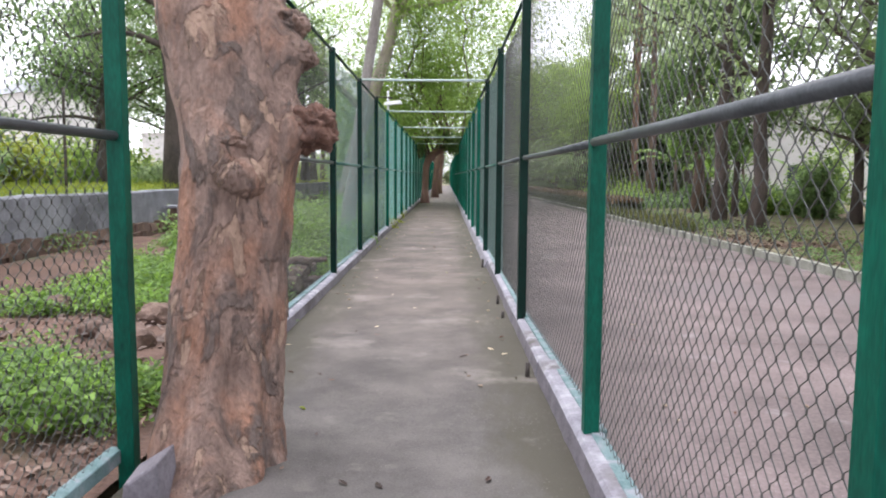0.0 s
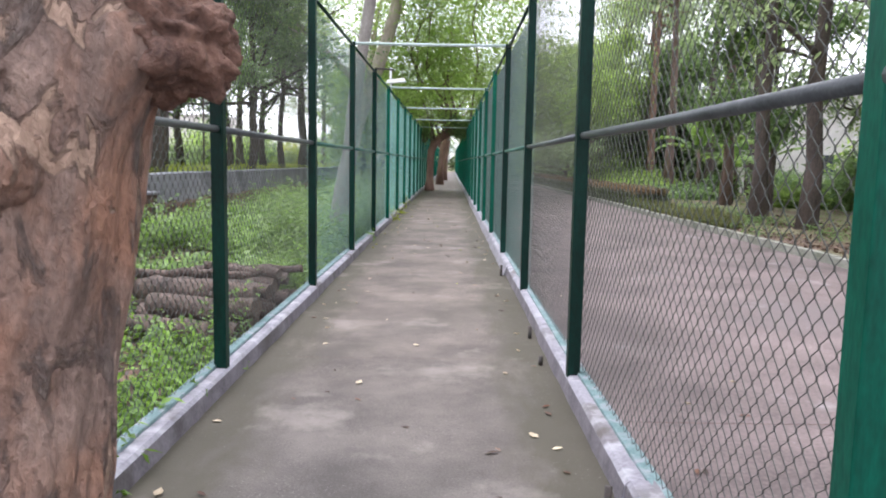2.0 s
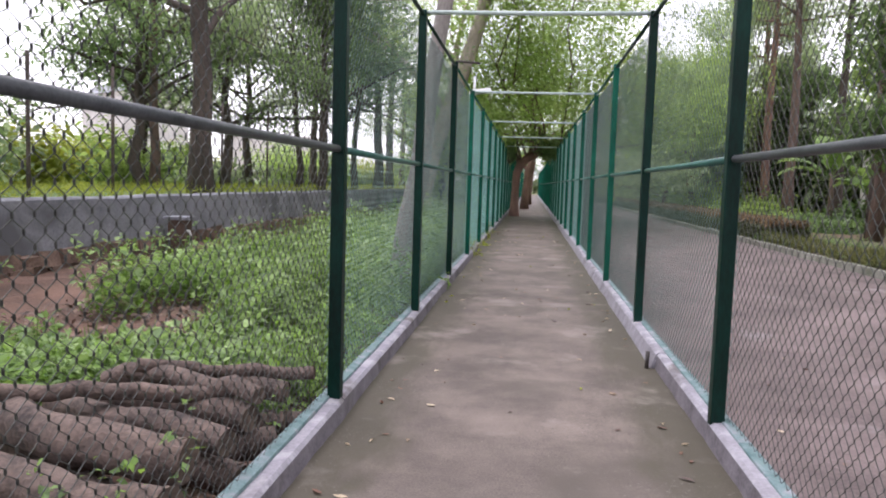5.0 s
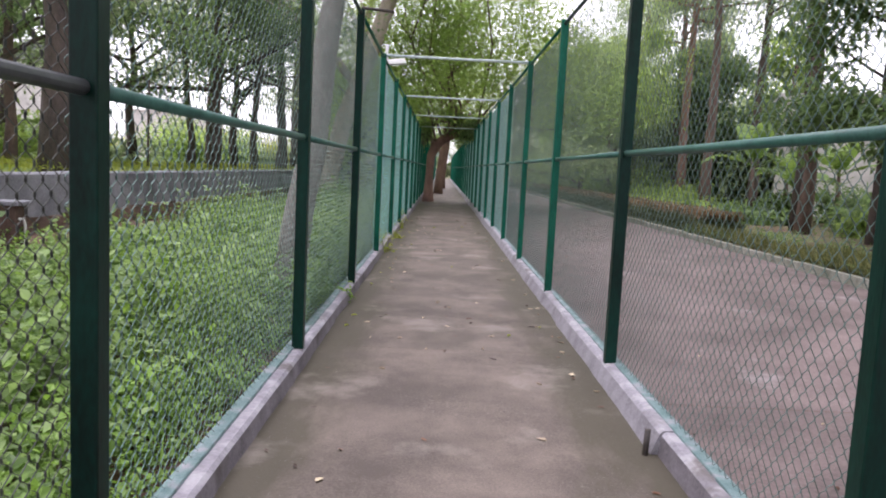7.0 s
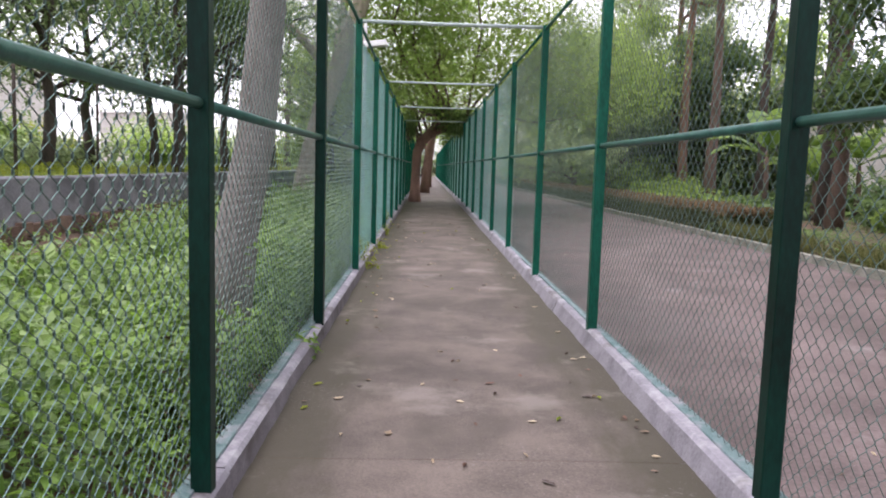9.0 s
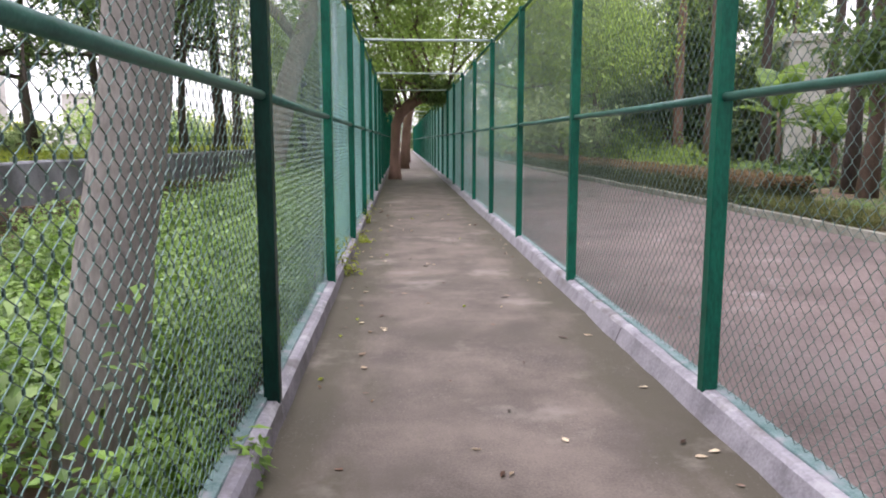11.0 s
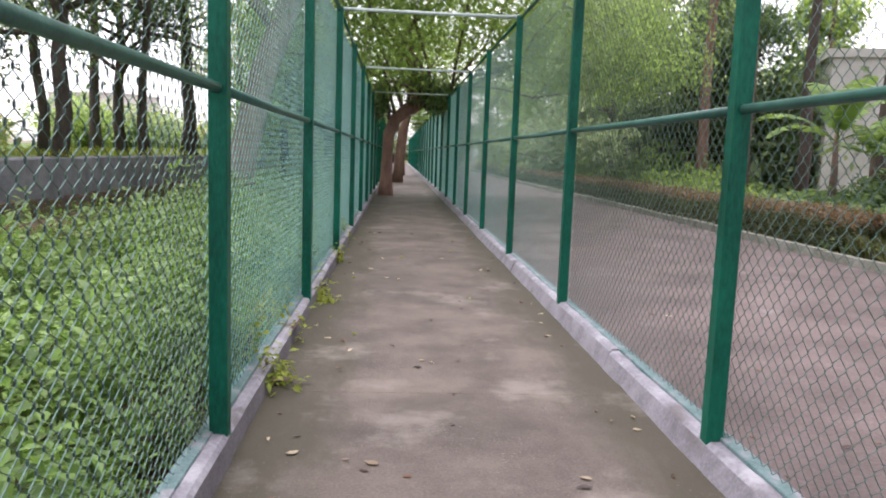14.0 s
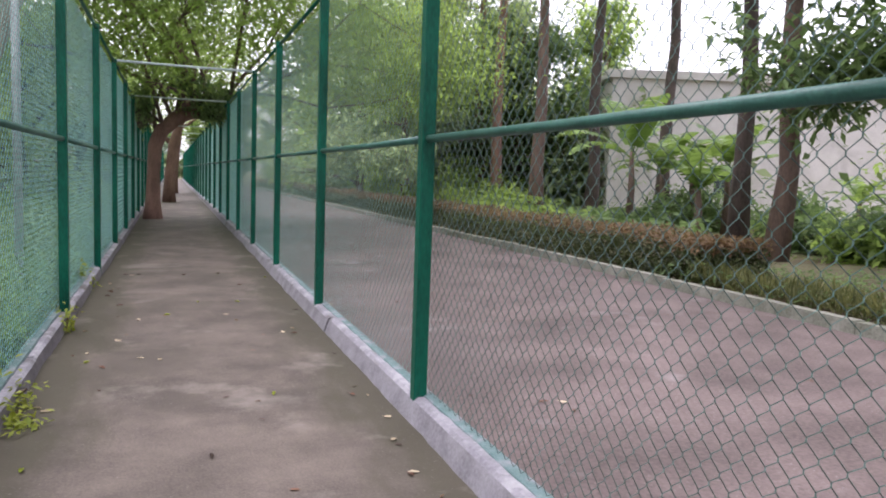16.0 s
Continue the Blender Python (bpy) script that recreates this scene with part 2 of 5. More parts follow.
pale_splashes(M_PATH, (0.26, 0.225, 0.20), 1.1, 0.57, 0.5)
gritty(M_PATH, (0.25, 0.22, 0.21), (0.035, 0.028, 0.025), 60, 1.3)
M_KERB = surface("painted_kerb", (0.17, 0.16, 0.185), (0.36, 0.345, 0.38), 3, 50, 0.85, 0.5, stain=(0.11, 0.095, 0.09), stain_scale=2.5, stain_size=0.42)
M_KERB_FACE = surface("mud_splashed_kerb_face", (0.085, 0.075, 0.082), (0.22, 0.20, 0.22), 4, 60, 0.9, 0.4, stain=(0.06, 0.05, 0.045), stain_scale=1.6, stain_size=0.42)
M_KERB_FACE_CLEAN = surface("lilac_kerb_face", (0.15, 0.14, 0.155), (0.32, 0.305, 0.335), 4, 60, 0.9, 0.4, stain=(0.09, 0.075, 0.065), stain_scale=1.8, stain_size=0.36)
M_KERB_GREEN = surface("kerb_paint_teal", (0.07, 0.14, 0.14), (0.20, 0.28, 0.285), 9, 90, 0.7, 0.8, stain=(0.27, 0.275, 0.30), stain_scale=9, stain_size=0.45)
M_ROAD = surface("road_concrete", (0.066, 0.048, 0.045), (0.180, 0.135, 0.129), 0.9, 40, 0.75, 0.2, span=(0.58, 0.95), stain=(0.115, 0.09, 0.088), stain_scale=0.35, stain_size=0.42)
pale_splashes(M_ROAD, (0.40, 0.37, 0.375), 1.1, 0.60, 0.38)
gritty(M_ROAD, (0.36, 0.32, 0.31), (0.05, 0.04, 0.038), 45, 0.9)
pale_splashes(M_KERB, (0.50, 0.49, 0.51), 6.0, 0.52, 0.35)
M_ROADKERB = surface("mossy_kerb", (0.12, 0.13, 0.09), (0.34, 0.33, 0.29), 3, 40, 0.9, 0.5)
# These two enamels put the posts' light and shade into the paint colour.
M_GREEN_LIT = surface("fresh_green_enamel", (0.0008, 0.045, 0.029), (0.0014, 0.140, 0.086), 5, 90, 0.42, 0.15, stretch=(1, 1, 0.3))
M_GREEN_SHADED = surface("blackened_green_enamel", (0.0006, 0.008, 0.006), (0.001, 0.034, 0.023), 5, 90, 0.45, 0.15, stretch=(1, 1, 0.3))
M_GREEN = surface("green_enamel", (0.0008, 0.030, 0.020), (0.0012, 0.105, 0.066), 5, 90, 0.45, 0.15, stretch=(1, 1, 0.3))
for enamel in (M_GREEN, M_GREEN_SHADED, M_GREEN_LIT):
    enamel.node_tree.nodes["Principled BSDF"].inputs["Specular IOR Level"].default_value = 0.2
M_RAIL = surface("green_enamel_rail", (0.015, 0.07, 0.055), (0.04, 0.14, 0.11), 8, 90, 0.42, 0.15)
M_RAIL_GREY = surface("dull_grey_rail_paint", (0.028, 0.033, 0.037), (0.085, 0.093, 0.10), 8, 90, 0.4, 0.15)
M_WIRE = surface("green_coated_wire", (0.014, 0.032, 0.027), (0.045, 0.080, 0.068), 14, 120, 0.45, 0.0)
# Paler wire colour that stands for light caught on the wire.
M_WIRE_LIT = surface("worn_pale_wire", (0.075, 0.15, 0.135), (0.19, 0.30, 0.275), 14, 120, 0.5, 0.0)
# Teal wire lightened for distance: the haze is in its colour.
M_WIRE_HAZE = surface("pale_teal_wire", (0.12, 0.33, 0.30), (0.30, 0.55, 0.51), 14, 120, 0.5, 0.0)
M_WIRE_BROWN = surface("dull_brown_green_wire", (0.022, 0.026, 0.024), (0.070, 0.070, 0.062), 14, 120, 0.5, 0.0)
M_BURL = surface("raw_burl_wood", (0.06, 0.03, 0.022), (0.22, 0.12, 0.085), 14, 60, 0.9, 1.0, distance=0.02)
M_BAR = surface("pale_cross_bar", (0.28, 0.36, 0.33), (0.48, 0.56, 0.52), 8, 80, 0.5, 0.1)
M_EARTH = surface("earth", (0.055, 0.032, 0.023), (0.155, 0.088, 0.062), 1.3, 22, 0.97, 0.9, stain=(0.05, 0.06, 0.025), stain_scale=0.7, stain_size=0.4, distance=0.05)
M_LAWN = surface("lawn_soil", (0.05, 0.10, 0.02), (0.13, 0.20, 0.05), 0.8, 25, 0.97, 0.9, distance=0.05)
M_DRY = surface("dry_lawn_soil", (0.10, 0.09, 0.045), (0.22, 0.20, 0.11), 0.8, 25, 0.97, 0.9, stain=(0.12, 0.075, 0.05), stain_scale=0.5, distance=0.05)
M_STONEWALL = surface("rendered_wall", (0.12, 0.124, 0.142), (0.29, 0.29, 0.315), 1.4, 30, 0.92, 0.6, stain=(0.10, 0.10, 0.11), stain_scale=0.9, stain_size=0.45)
M_FOOTING = surface("stone_footing", (0.07, 0.045, 0.035), (0.19, 0.125, 0.095), 3, 30, 0.95, 0.9, vary=0.25, distance=0.03)
M_BARK = peeling_bark("peeling_bark")
M_BARK_RED = surface("far_tree_bark", (0.12, 0.065, 0.05), (0.32, 0.19, 0.15), 3, 40, 0.9, 0.8, stretch=(1, 1, 0.4), distance=0.02)
M_BARK_PALE = surface("pale_bark", (0.16, 0.14, 0.128), (0.33, 0.30, 0.28), 2.5, 40, 0.9, 0.6, stain=(0.14, 0.12, 0.11), stain_scale=2, stain_size=0.4, stretch=(1, 1, 0.35), distance=0.015)
M_BARK_TAN = surface("tan_bark", (0.26, 0.215, 0.175), (0.47, 0.41, 0.345), 2.0, 40, 0.9, 0.6, stain=(0.19, 0.155, 0.13), stain_scale=1.6, stain_size=0.4, stretch=(1, 1, 0.35), distance=0.015)
M_BARK_DARK = surface("dark_bark", (0.035, 0.028, 0.025), (0.12, 0.09, 0.078), 3, 40, 0.92, 0.8, stretch=(1, 1, 0.3), distance=0.03)
M_BARK_BROWN = surface("brown_bark", (0.09, 0.06, 0.05), (0.22, 0.15, 0.125), 3, 40, 0.92, 0.8, stretch=(1, 1, 0.3), distance=0.03)
M_LOG = surface("log_bark", (0.022, 0.016, 0.014), (0.165, 0.118, 0.096), 7, 50, 0.95, 0.9, distance=0.02)
M_LOG_END = surface("sawn_wood", (0.06, 0.045, 0.036), (0.16, 0.115, 0.085), 9, 80, 0.9, 0.4)
M_CANOPY = leafage("canopy_leaf", (0.06, 0.105, 0.03), (0.31, 0.43, 0.12), (0.52, 0.70, 0.16), 0.64)
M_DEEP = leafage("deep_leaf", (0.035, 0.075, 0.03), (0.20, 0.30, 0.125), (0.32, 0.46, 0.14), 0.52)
M_FEATHER = leafage("feathery_leaf", (0.085, 0.13, 0.068), (0.35, 0.44, 0.24), (0.50, 0.62, 0.27), 0.62)
M_WEED = leafage("weed_leaf", (0.035, 0.080, 0.015), (0.25, 0.42, 0.075), (0.34, 0.54, 0.07), 0.42)
M_WEED_PALE = leafage("pale_soft_leaf", (0.07, 0.13, 0.04), (0.30, 0.43, 0.15), (0.36, 0.52, 0.14), 0.42)
M_TUFT = leafage("dry_tuft_blade", (0.05, 0.065, 0.022), (0.21, 0.21, 0.075), (0.26, 0.27, 0.08), 0.35)
M_GRASS = leafage("grass_blade", (0.035, 0.085, 0.018), (0.19, 0.32, 0.07), (0.28, 0.43, 0.07), 0.38)
M_YELLOW = leafage("yellow_green_leaf", (0.16, 0.22, 0.015), (0.36, 0.40, 0.05), (0.40, 0.42, 0.05), 0.35)
M_HEDGE = leafage("hedge_leaf", (0.02, 0.035, 0.012), (0.10, 0.125, 0.045), (0.14, 0.17, 0.04), 0.3)
M_HEDGE_TOP = leafage("hedge_flower", (0.09, 0.055, 0.03), (0.25, 0.16, 0.08), (0.28, 0.18, 0.07), 0.35)
M_BANANA = leafage("banana_leaf", (0.07, 0.14, 0.03), (0.22, 0.34, 0.09), (0.35, 0.50, 0.10), 0.4, 0.4)
M_LITTER = leafage("fallen_leaf", (0.16, 0.10, 0.06), (0.62, 0.52, 0.36), (0.3, 0.2, 0.1), 0.1)
M_LITTER_BROWN = leafage("brown_leaf_litter", (0.045, 0.027, 0.019), (0.20, 0.125, 0.088), (0.1, 0.06, 0.04), 0.05)
M_LITTER_DARK = leafage("rotting_leaf", (0.025, 0.014, 0.01), (0.16, 0.07, 0.04), (0.1, 0.05, 0.03), 0.05)
M_WHITE = surface("white_render", (0.50, 0.48, 0.46), (0.68, 0.655, 0.63), 1, 30, 0.9, 0.1, stain=(0.33, 0.315, 0.30), stain_scale=0.5, stain_size=0.35)
M_ROOF = surface("grey_roof", (0.16, 0.17, 0.18), (0.28, 0.29, 0.30), 2, 30, 0.8, 0.1)
M_PANE = surface("dark_pane", (0.04, 0.05, 0.06), (0.08, 0.09, 0.10), 2, 30, 0.15, 0.0)
M_STEEL = surface("galvanised_steel", (0.30, 0.31, 0.31), (0.5, 0.5, 0.5), 6, 60, 0.5, 0.1, metal=0.6)
M_DARKSTEEL = surface("rusty_pipe", (0.03, 0.03, 0.03), (0.08, 0.06, 0.05), 9, 90, 0.7, 0.2)
M_LAMPHEAD = surface("white_lamp_housing", (0.6, 0.6, 0.58), (0.78, 0.78, 0.76), 4, 60, 0.4, 0.05)


# ---- mesh helpers ----
class Build:
    """Collects vertices and faces for one mesh."""

    def __init__(self):
        self.v, self.f, self.count = [], [], 0

    def add(self, verts, faces):
        self.v.append(np.asarray(verts, float).reshape(-1, 3))
        self.f.extend(tuple(int(i) + self.count for i in f) for f in faces)
        self.count += len(self.v[-1])

    def add_quads(self, quads):
        """quads: n x 4 x 3"""
        q = np.asarray(quads, float)
        n = len(q)
        base = self.count
        self.v.append(q.reshape(-1, 3))
        idx = (np.arange(n * 4).reshape(n, 4) + base).tolist()
        self.f.extend(map(tuple, idx))
        self.count += n * 4

    def box(self, x0, x1, y0, y1, z0, z1):
        v = [(x, y, z) for z in (z0, z1) for y in (y0, y1) for x in (x0, x1)]
        self.add(v, [(0, 2, 3, 1), (4, 5, 7, 6), (0, 1, 5, 4), (2, 6, 7, 3), (0, 4, 6, 2), (1, 3, 7, 5)])

    def tube(self, pts, radii, n=8, wob=0.0, rng=None, caps=True):
        pts = np.asarray(pts, float)
        radii = np.broadcast_to(np.asarray(radii, float), (len(pts),))
        d = np.gradient(pts, axis=0)
        d /= np.linalg.norm(d, axis=1)[:, None] + 1e-9
        ref = np.array([0, 0, 1.0]) if abs(d[0][2]) < 0.8 else np.array([1.0, 0, 0])
        rings = []
        a = np.arange(n) / n * 2 * math.pi
        for p, t, r in zip(pts, d, radii):
            u = np.cross(t, ref)
            u /= np.linalg.norm(u) + 1e-9
            w = np.cross(t, u)
            rr = r * (1 + (wob * rng.standard_normal(n) if rng is not None and wob else 0))
            rings.append(p + np.outer(np.cos(a) * rr, u) + np.outer(np.sin(a) * rr, w))
        m = len(pts)
        faces = [(i * n + j, i * n + (j + 1) % n, (i + 1) * n + (j + 1) % n, (i + 1) * n + j) for i in range(m - 1) for j in range(n)]
        if caps:
            faces += [tuple(range(n))[::-1], tuple((m - 1) * n + j for j in range(n))]
        self.add(np.concatenate(rings), faces)

    def mesh(self, name, material, smooth=False):
        me = bpy.data.meshes.new(name)
        me.from_pydata(np.concatenate(self.v).tolist() if self.v else [], [], self.f)
        me.materials.append(material)
        if smooth:
            me.polygons.foreach_set("use_smooth", [True] * len(me.polygons))
        me.update()
        return me


def bevelled(me, width, segments=2):
    bm = bmesh.new()
    bm.from_mesh(me)
    bmesh.ops.bevel(bm, geom=list(bm.edges), offset=width, segments=segments, affect="EDGES", profile=0.5)
    bm.to_mesh(me)
    bm.free()
    me.update()
    return me


def part(name, build, material, parent, label="", smooth=False, bevel=0.0):
    me = build.mesh(name, material, smooth) if isinstance(build, Build) else build
    if bevel:
        bevelled(me, bevel)
    ob = new(name, me)
    ob.parent = parent
    if label:
        ob["label"] = label
    return ob


def thing(name, at, label, category, group="", kind="", turn=0.0):
    ob = new(name)
    ob.matrix_world = pose(*at, 0, 0, turn)
    return tagged(ob, label, category, group, kind)


def solid(name, build, material, label, category, kind="", group="", smooth=False, bevel=0.0, at=(0, 0, 0), turn=0.0):
    me = build.mesh(name, material, smooth) if isinstance(build, Build) else build
    if bevel:
        bevelled(me, bevel)
    ob = new(name, me)
    ob.matrix_world = pose(*at, 0, 0, turn)
    return tagged(ob, label, category, group, kind)


def leaf_quads(rng, centres, size, aspect=0.45, droop=0.0, spread=1.0):
    """Pointed leaves as kite-shaped quads, one per centre, in random directions."""
    n = len(centres)
    az = rng.uniform(0, 2 * math.pi, n)
    el = rng.normal(0, 0.42 * spread, n) - droop
    d = np.stack([np.cos(az) * np.cos(el), np.sin(az) * np.cos(el), np.sin(el)], 1)
    up = rng.normal(0, 0.38, (n, 3)) + np.array([0, 0, 1.0])
    s = np.cross(d, up)
    s /= np.linalg.norm(s, axis=1)[:, None] + 1e-9
    L = (size * rng.uniform(0.6, 1.3, n))[:, None]
    bend = np.array([0, 0, -0.18]) * L
    base = centres
    tip = centres + d * L + bend
    mid = centres + d * L * 0.45
    w = L * aspect * 0.5
    return np.stack([base, mid + s * w, tip, mid - s * w], 1)


# ---- ground, path, road ----
def sheet(x0, x1, y0, y1, nx, ny, height):
    b = Build()
    xs, ys = np.linspace(x0, x1, nx + 1), np.linspace(y0, y1, ny + 1)
    b.add([(x, y, height(x, y)) for y in ys for x in xs],
          [(j * (nx + 1) + i, j * (nx + 1) + i + 1, (j + 1) * (nx + 1) + i + 1, (j + 1) * (nx + 1) + i) for j in range(ny) for i in range(nx)])
    return b


def bumpy(x, y, amount, scale):
    return amount * noise.noise(Vector((x * scale, y * scale, 3.1)))


RIGHT, LEFT = 1.04, -1.10          # fence lines
ROAD_EDGE, WALL_X, TERRACE = 5.85, -6.6, 0.95
END = 112.0                        # far end of the fenced walk

b = Build()
b.add([(-900, -900, -0.22), (900, -900, -0.22), (900, 900, -0.22), (-900, 900, -0.22)], [(0, 1, 2, 3)])
solid("ground", b, M_DRY, "dry grassy earth reaching to the horizon", "ground", "structure")

b = sheet(WALL_X - 0.2, LEFT - 0.06, -6, END, 22, 240, lambda x, y: -0.04 + bumpy(x, y, 0.10, 0.9) + bumpy(x, y, 0.03, 3.0) + 0.03 * (x < -5.5))
solid("ground_left", b, M_EARTH, "reddish earth strip with weeds beside the fence", "ground", "structure", smooth=True)

b = sheet(ROAD_EDGE + 0.1, 26, -6, END, 20, 160, lambda x, y: 0.07 + bumpy(x, y, 0.06, 0.6))
solid("ground_right", b, M_DRY, "dry thin lawn and bare soil under the trees", "ground", "structure", smooth=True)

b = sheet(-40, WALL_X - 0.3, -6, END, 20, 100, lambda x, y: TERRACE - 0.05 + bumpy(x, y, 0.08, 0.5))
solid("ground_terrace", b, M_LAWN, "raised green lawn behind the low wall", "ground", "structure", smooth=True)

road = thing("road", (0, 0, 0), "pinkish grey worn concrete road cast in slabs", "road", kind="structure")
JOINTS = [-6.0, 0.2, 6.2, 12.2, 18.2, 24.2, 30.2, 36.2, 44.2, 56.2, 68.2, 80.2, 96.2, END]
for y0, y1 in zip(JOINTS[:-1], JOINTS[1:]):
    b = sheet(RIGHT + 0.02, ROAD_EDGE, y0 + 0.006, y1 - 0.006, 8, int((y1 - y0) * 1.5), lambda x, y: bumpy(x, y, 0.012, 0.5))
    part("slab", b, M_ROAD, road, smooth=True)
b = Build()
b.box(RIGHT + 0.03, ROAD_EDGE - 0.01, -6, END, -0.1, -0.02)
part("bed", b, M_EARTH, road)

pavement = thing("pavement", (0, 0, 0), "worn grey concrete footpath stained with moss", "footpath", kind="structure")
SLABS = [-6.0, 1.2, 7.4, 13.3, 19.6, 25.6, 31.7, 37.6, 43.7, 49.6, 58, 67, 76, 85, 94, 103, END]
for y0, y1 in zip(SLABS[:-1], SLABS[1:]):
    b = sheet(LEFT + 0.03, RIGHT - 0.03, y0 + 0.002, y1 - 0.002, 12, max(6, int((y1 - y0) * 3)), lambda x, y: bumpy(x, y, 0.012, 0.8))
    part("slab", b, M_PATH, pavement, smooth=True)
b = Build()
b.box(LEFT + 0.02, RIGHT - 0.02, -6, END, -0.1, -0.02)
part("bed", b, M_EARTH, pavement)


def kerb_piece(side, y0, y1, height, inset, batter, face):
    """One run of the low kerb wall under the fence, uneven along its edges."""
    b = Build()
    n = max(2, int((y1 - y0) / 0.12))
    ys = np.linspace(y0, y1, n + 1)
    inner, outer = 0.048 + inset, -0.09
    prof = [(inner + batter, -0.12), (inner, height - 0.018), (inner - 0.018, height), (outer + 0.02, height + 0.004), (outer, height - 0.02), (outer, -0.12)]
    rows = []
    for y in ys:
        rough = noise.noise(Vector((side * 7, y * 1.7, 0))) * 0.010 + noise.noise(Vector((side * 3, y * 6, 4))) * 0.007
        for k, (px, pz) in enumerate(prof):
            rows.append((-side * (px + (rough if k in (0, 1, 2) else 0)), y, pz + (rough * 1.1 if k in (1, 2, 3) else 0)))
    m = len(prof)
    faces = [(i * m + j, (i + 1) * m + j, (i + 1) * m + j + 1, i * m + j + 1) for i in range(n) for j in range(m - 1)]
    faces += [tuple(range(m)), tuple(n * m + j for j in range(m))[::-1]]
    b.add(rows, faces)
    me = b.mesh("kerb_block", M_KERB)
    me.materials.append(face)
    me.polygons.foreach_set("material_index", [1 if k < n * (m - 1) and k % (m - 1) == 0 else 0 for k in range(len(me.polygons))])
    return me


rng = np.random.default_rng(4)
KERB_H = 0.115
BREAKS = {1: [-6, 0.6, 5.15, 8.05, 11.35, 14.5, 17.02, 20.15, 24.0, 27.7, 33.7, 39.7, 48, 60, 72, 84, 96, END],
          -1: [-6, 3.1, 4.62, 9.7, 12.9, 15.7, 18.7, 23.1, 27.7, 33.7, 39.7, 48, 60, 72, 84, 96, END]}
for side, x in ((1, RIGHT), (-1, LEFT)):
    kerb = thing("kerb_right" if side > 0 else "kerb_left", (x, 0, 0), "low lilac-grey painted concrete kerb under the fence", "kerb", kind="structure")
    for y0, y1 in zip(BREAKS[side][:-1], BREAKS[side][1:]):
        if side < 0 and y0 < 4:
            continue
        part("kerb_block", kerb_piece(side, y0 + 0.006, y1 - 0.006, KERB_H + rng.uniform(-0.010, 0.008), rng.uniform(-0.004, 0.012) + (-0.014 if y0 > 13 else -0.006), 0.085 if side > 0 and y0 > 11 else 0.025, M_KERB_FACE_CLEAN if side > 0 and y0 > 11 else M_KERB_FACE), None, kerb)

b = Build()
for y0 in np.arange(-6, END - 1, 1.0):
    dz = rng.uniform(-0.012, 0.012)
    b.box(ROAD_EDGE, ROAD_EDGE + 0.13, y0 + 0.005, y0 + 0.995, -0.1, 0.13 + dz)
solid("road_kerb", b, M_ROADKERB, "mossy grey concrete kerb along the road", "kerb", "structure")

# ---- retaining wall on the left ----
wall = thing("wall_west", (0, 0, 0), "low grey rendered retaining wall with a rough stone foot", "wall", kind="structure")
b = Build()
n = 118
ys = np.linspace(-6, END, n + 1)
rows, prof = [], [(0.0, 0.25), (0.0, TERRACE + 0.02), (-0.03, TERRACE + 0.05), (-0.30, TERRACE + 0.05), (-0.33, TERRACE), (-0.33, 0.2)]
for y in ys:
    for px, pz in prof:
        rows.append((WALL_X + px + bumpy(px, y, 0.02, 0.7), y, pz + (bumpy(0.3, y, 0.035, 0.8) if pz > 0.5 else 0)))
m = len(prof)
b.add(rows, [(i * m + j, i * m + j + 1, (i + 1) * m + j + 1, (i + 1) * m + j) for i in range(n) for j in range(m - 1)] + [tuple(range(m)), tuple(n * m + j for j in range(m))])
part("wall_face", b, M_STONEWALL, wall)
b = Build()
for y in np.arange(-6, END, 0.42):
    for k in range(2):
        w, h, d = rng.uniform(0.34, 0.46), rng.uniform(0.17, 0.24), rng.uniform(0.05, 0.13)
        yy, zz = y + 0.21 * k, -0.12 + 0.19 * k
        v = np.array([(x, yy + w * s, zz + h * q) for q in (0, 1) for s in (0, 1) for x in (WALL_X - 0.1, WALL_X + d)])
        v += rng.uniform(-0.025, 0.025, v.shape)
        b.add(v, [(0, 2, 3, 1), (4, 5, 7, 6), (0, 1, 5, 4), (2, 6, 7, 3), (0, 4, 6, 2), (1, 3, 7, 5)])
tagged(part("stone_foot", b, M_FOOTING, wall, "rough reddish stone footing"), kind="stuff")

# ---- the chain-link fences ----
TOP, MID, BASE = 2.98, 1.545, 0.115


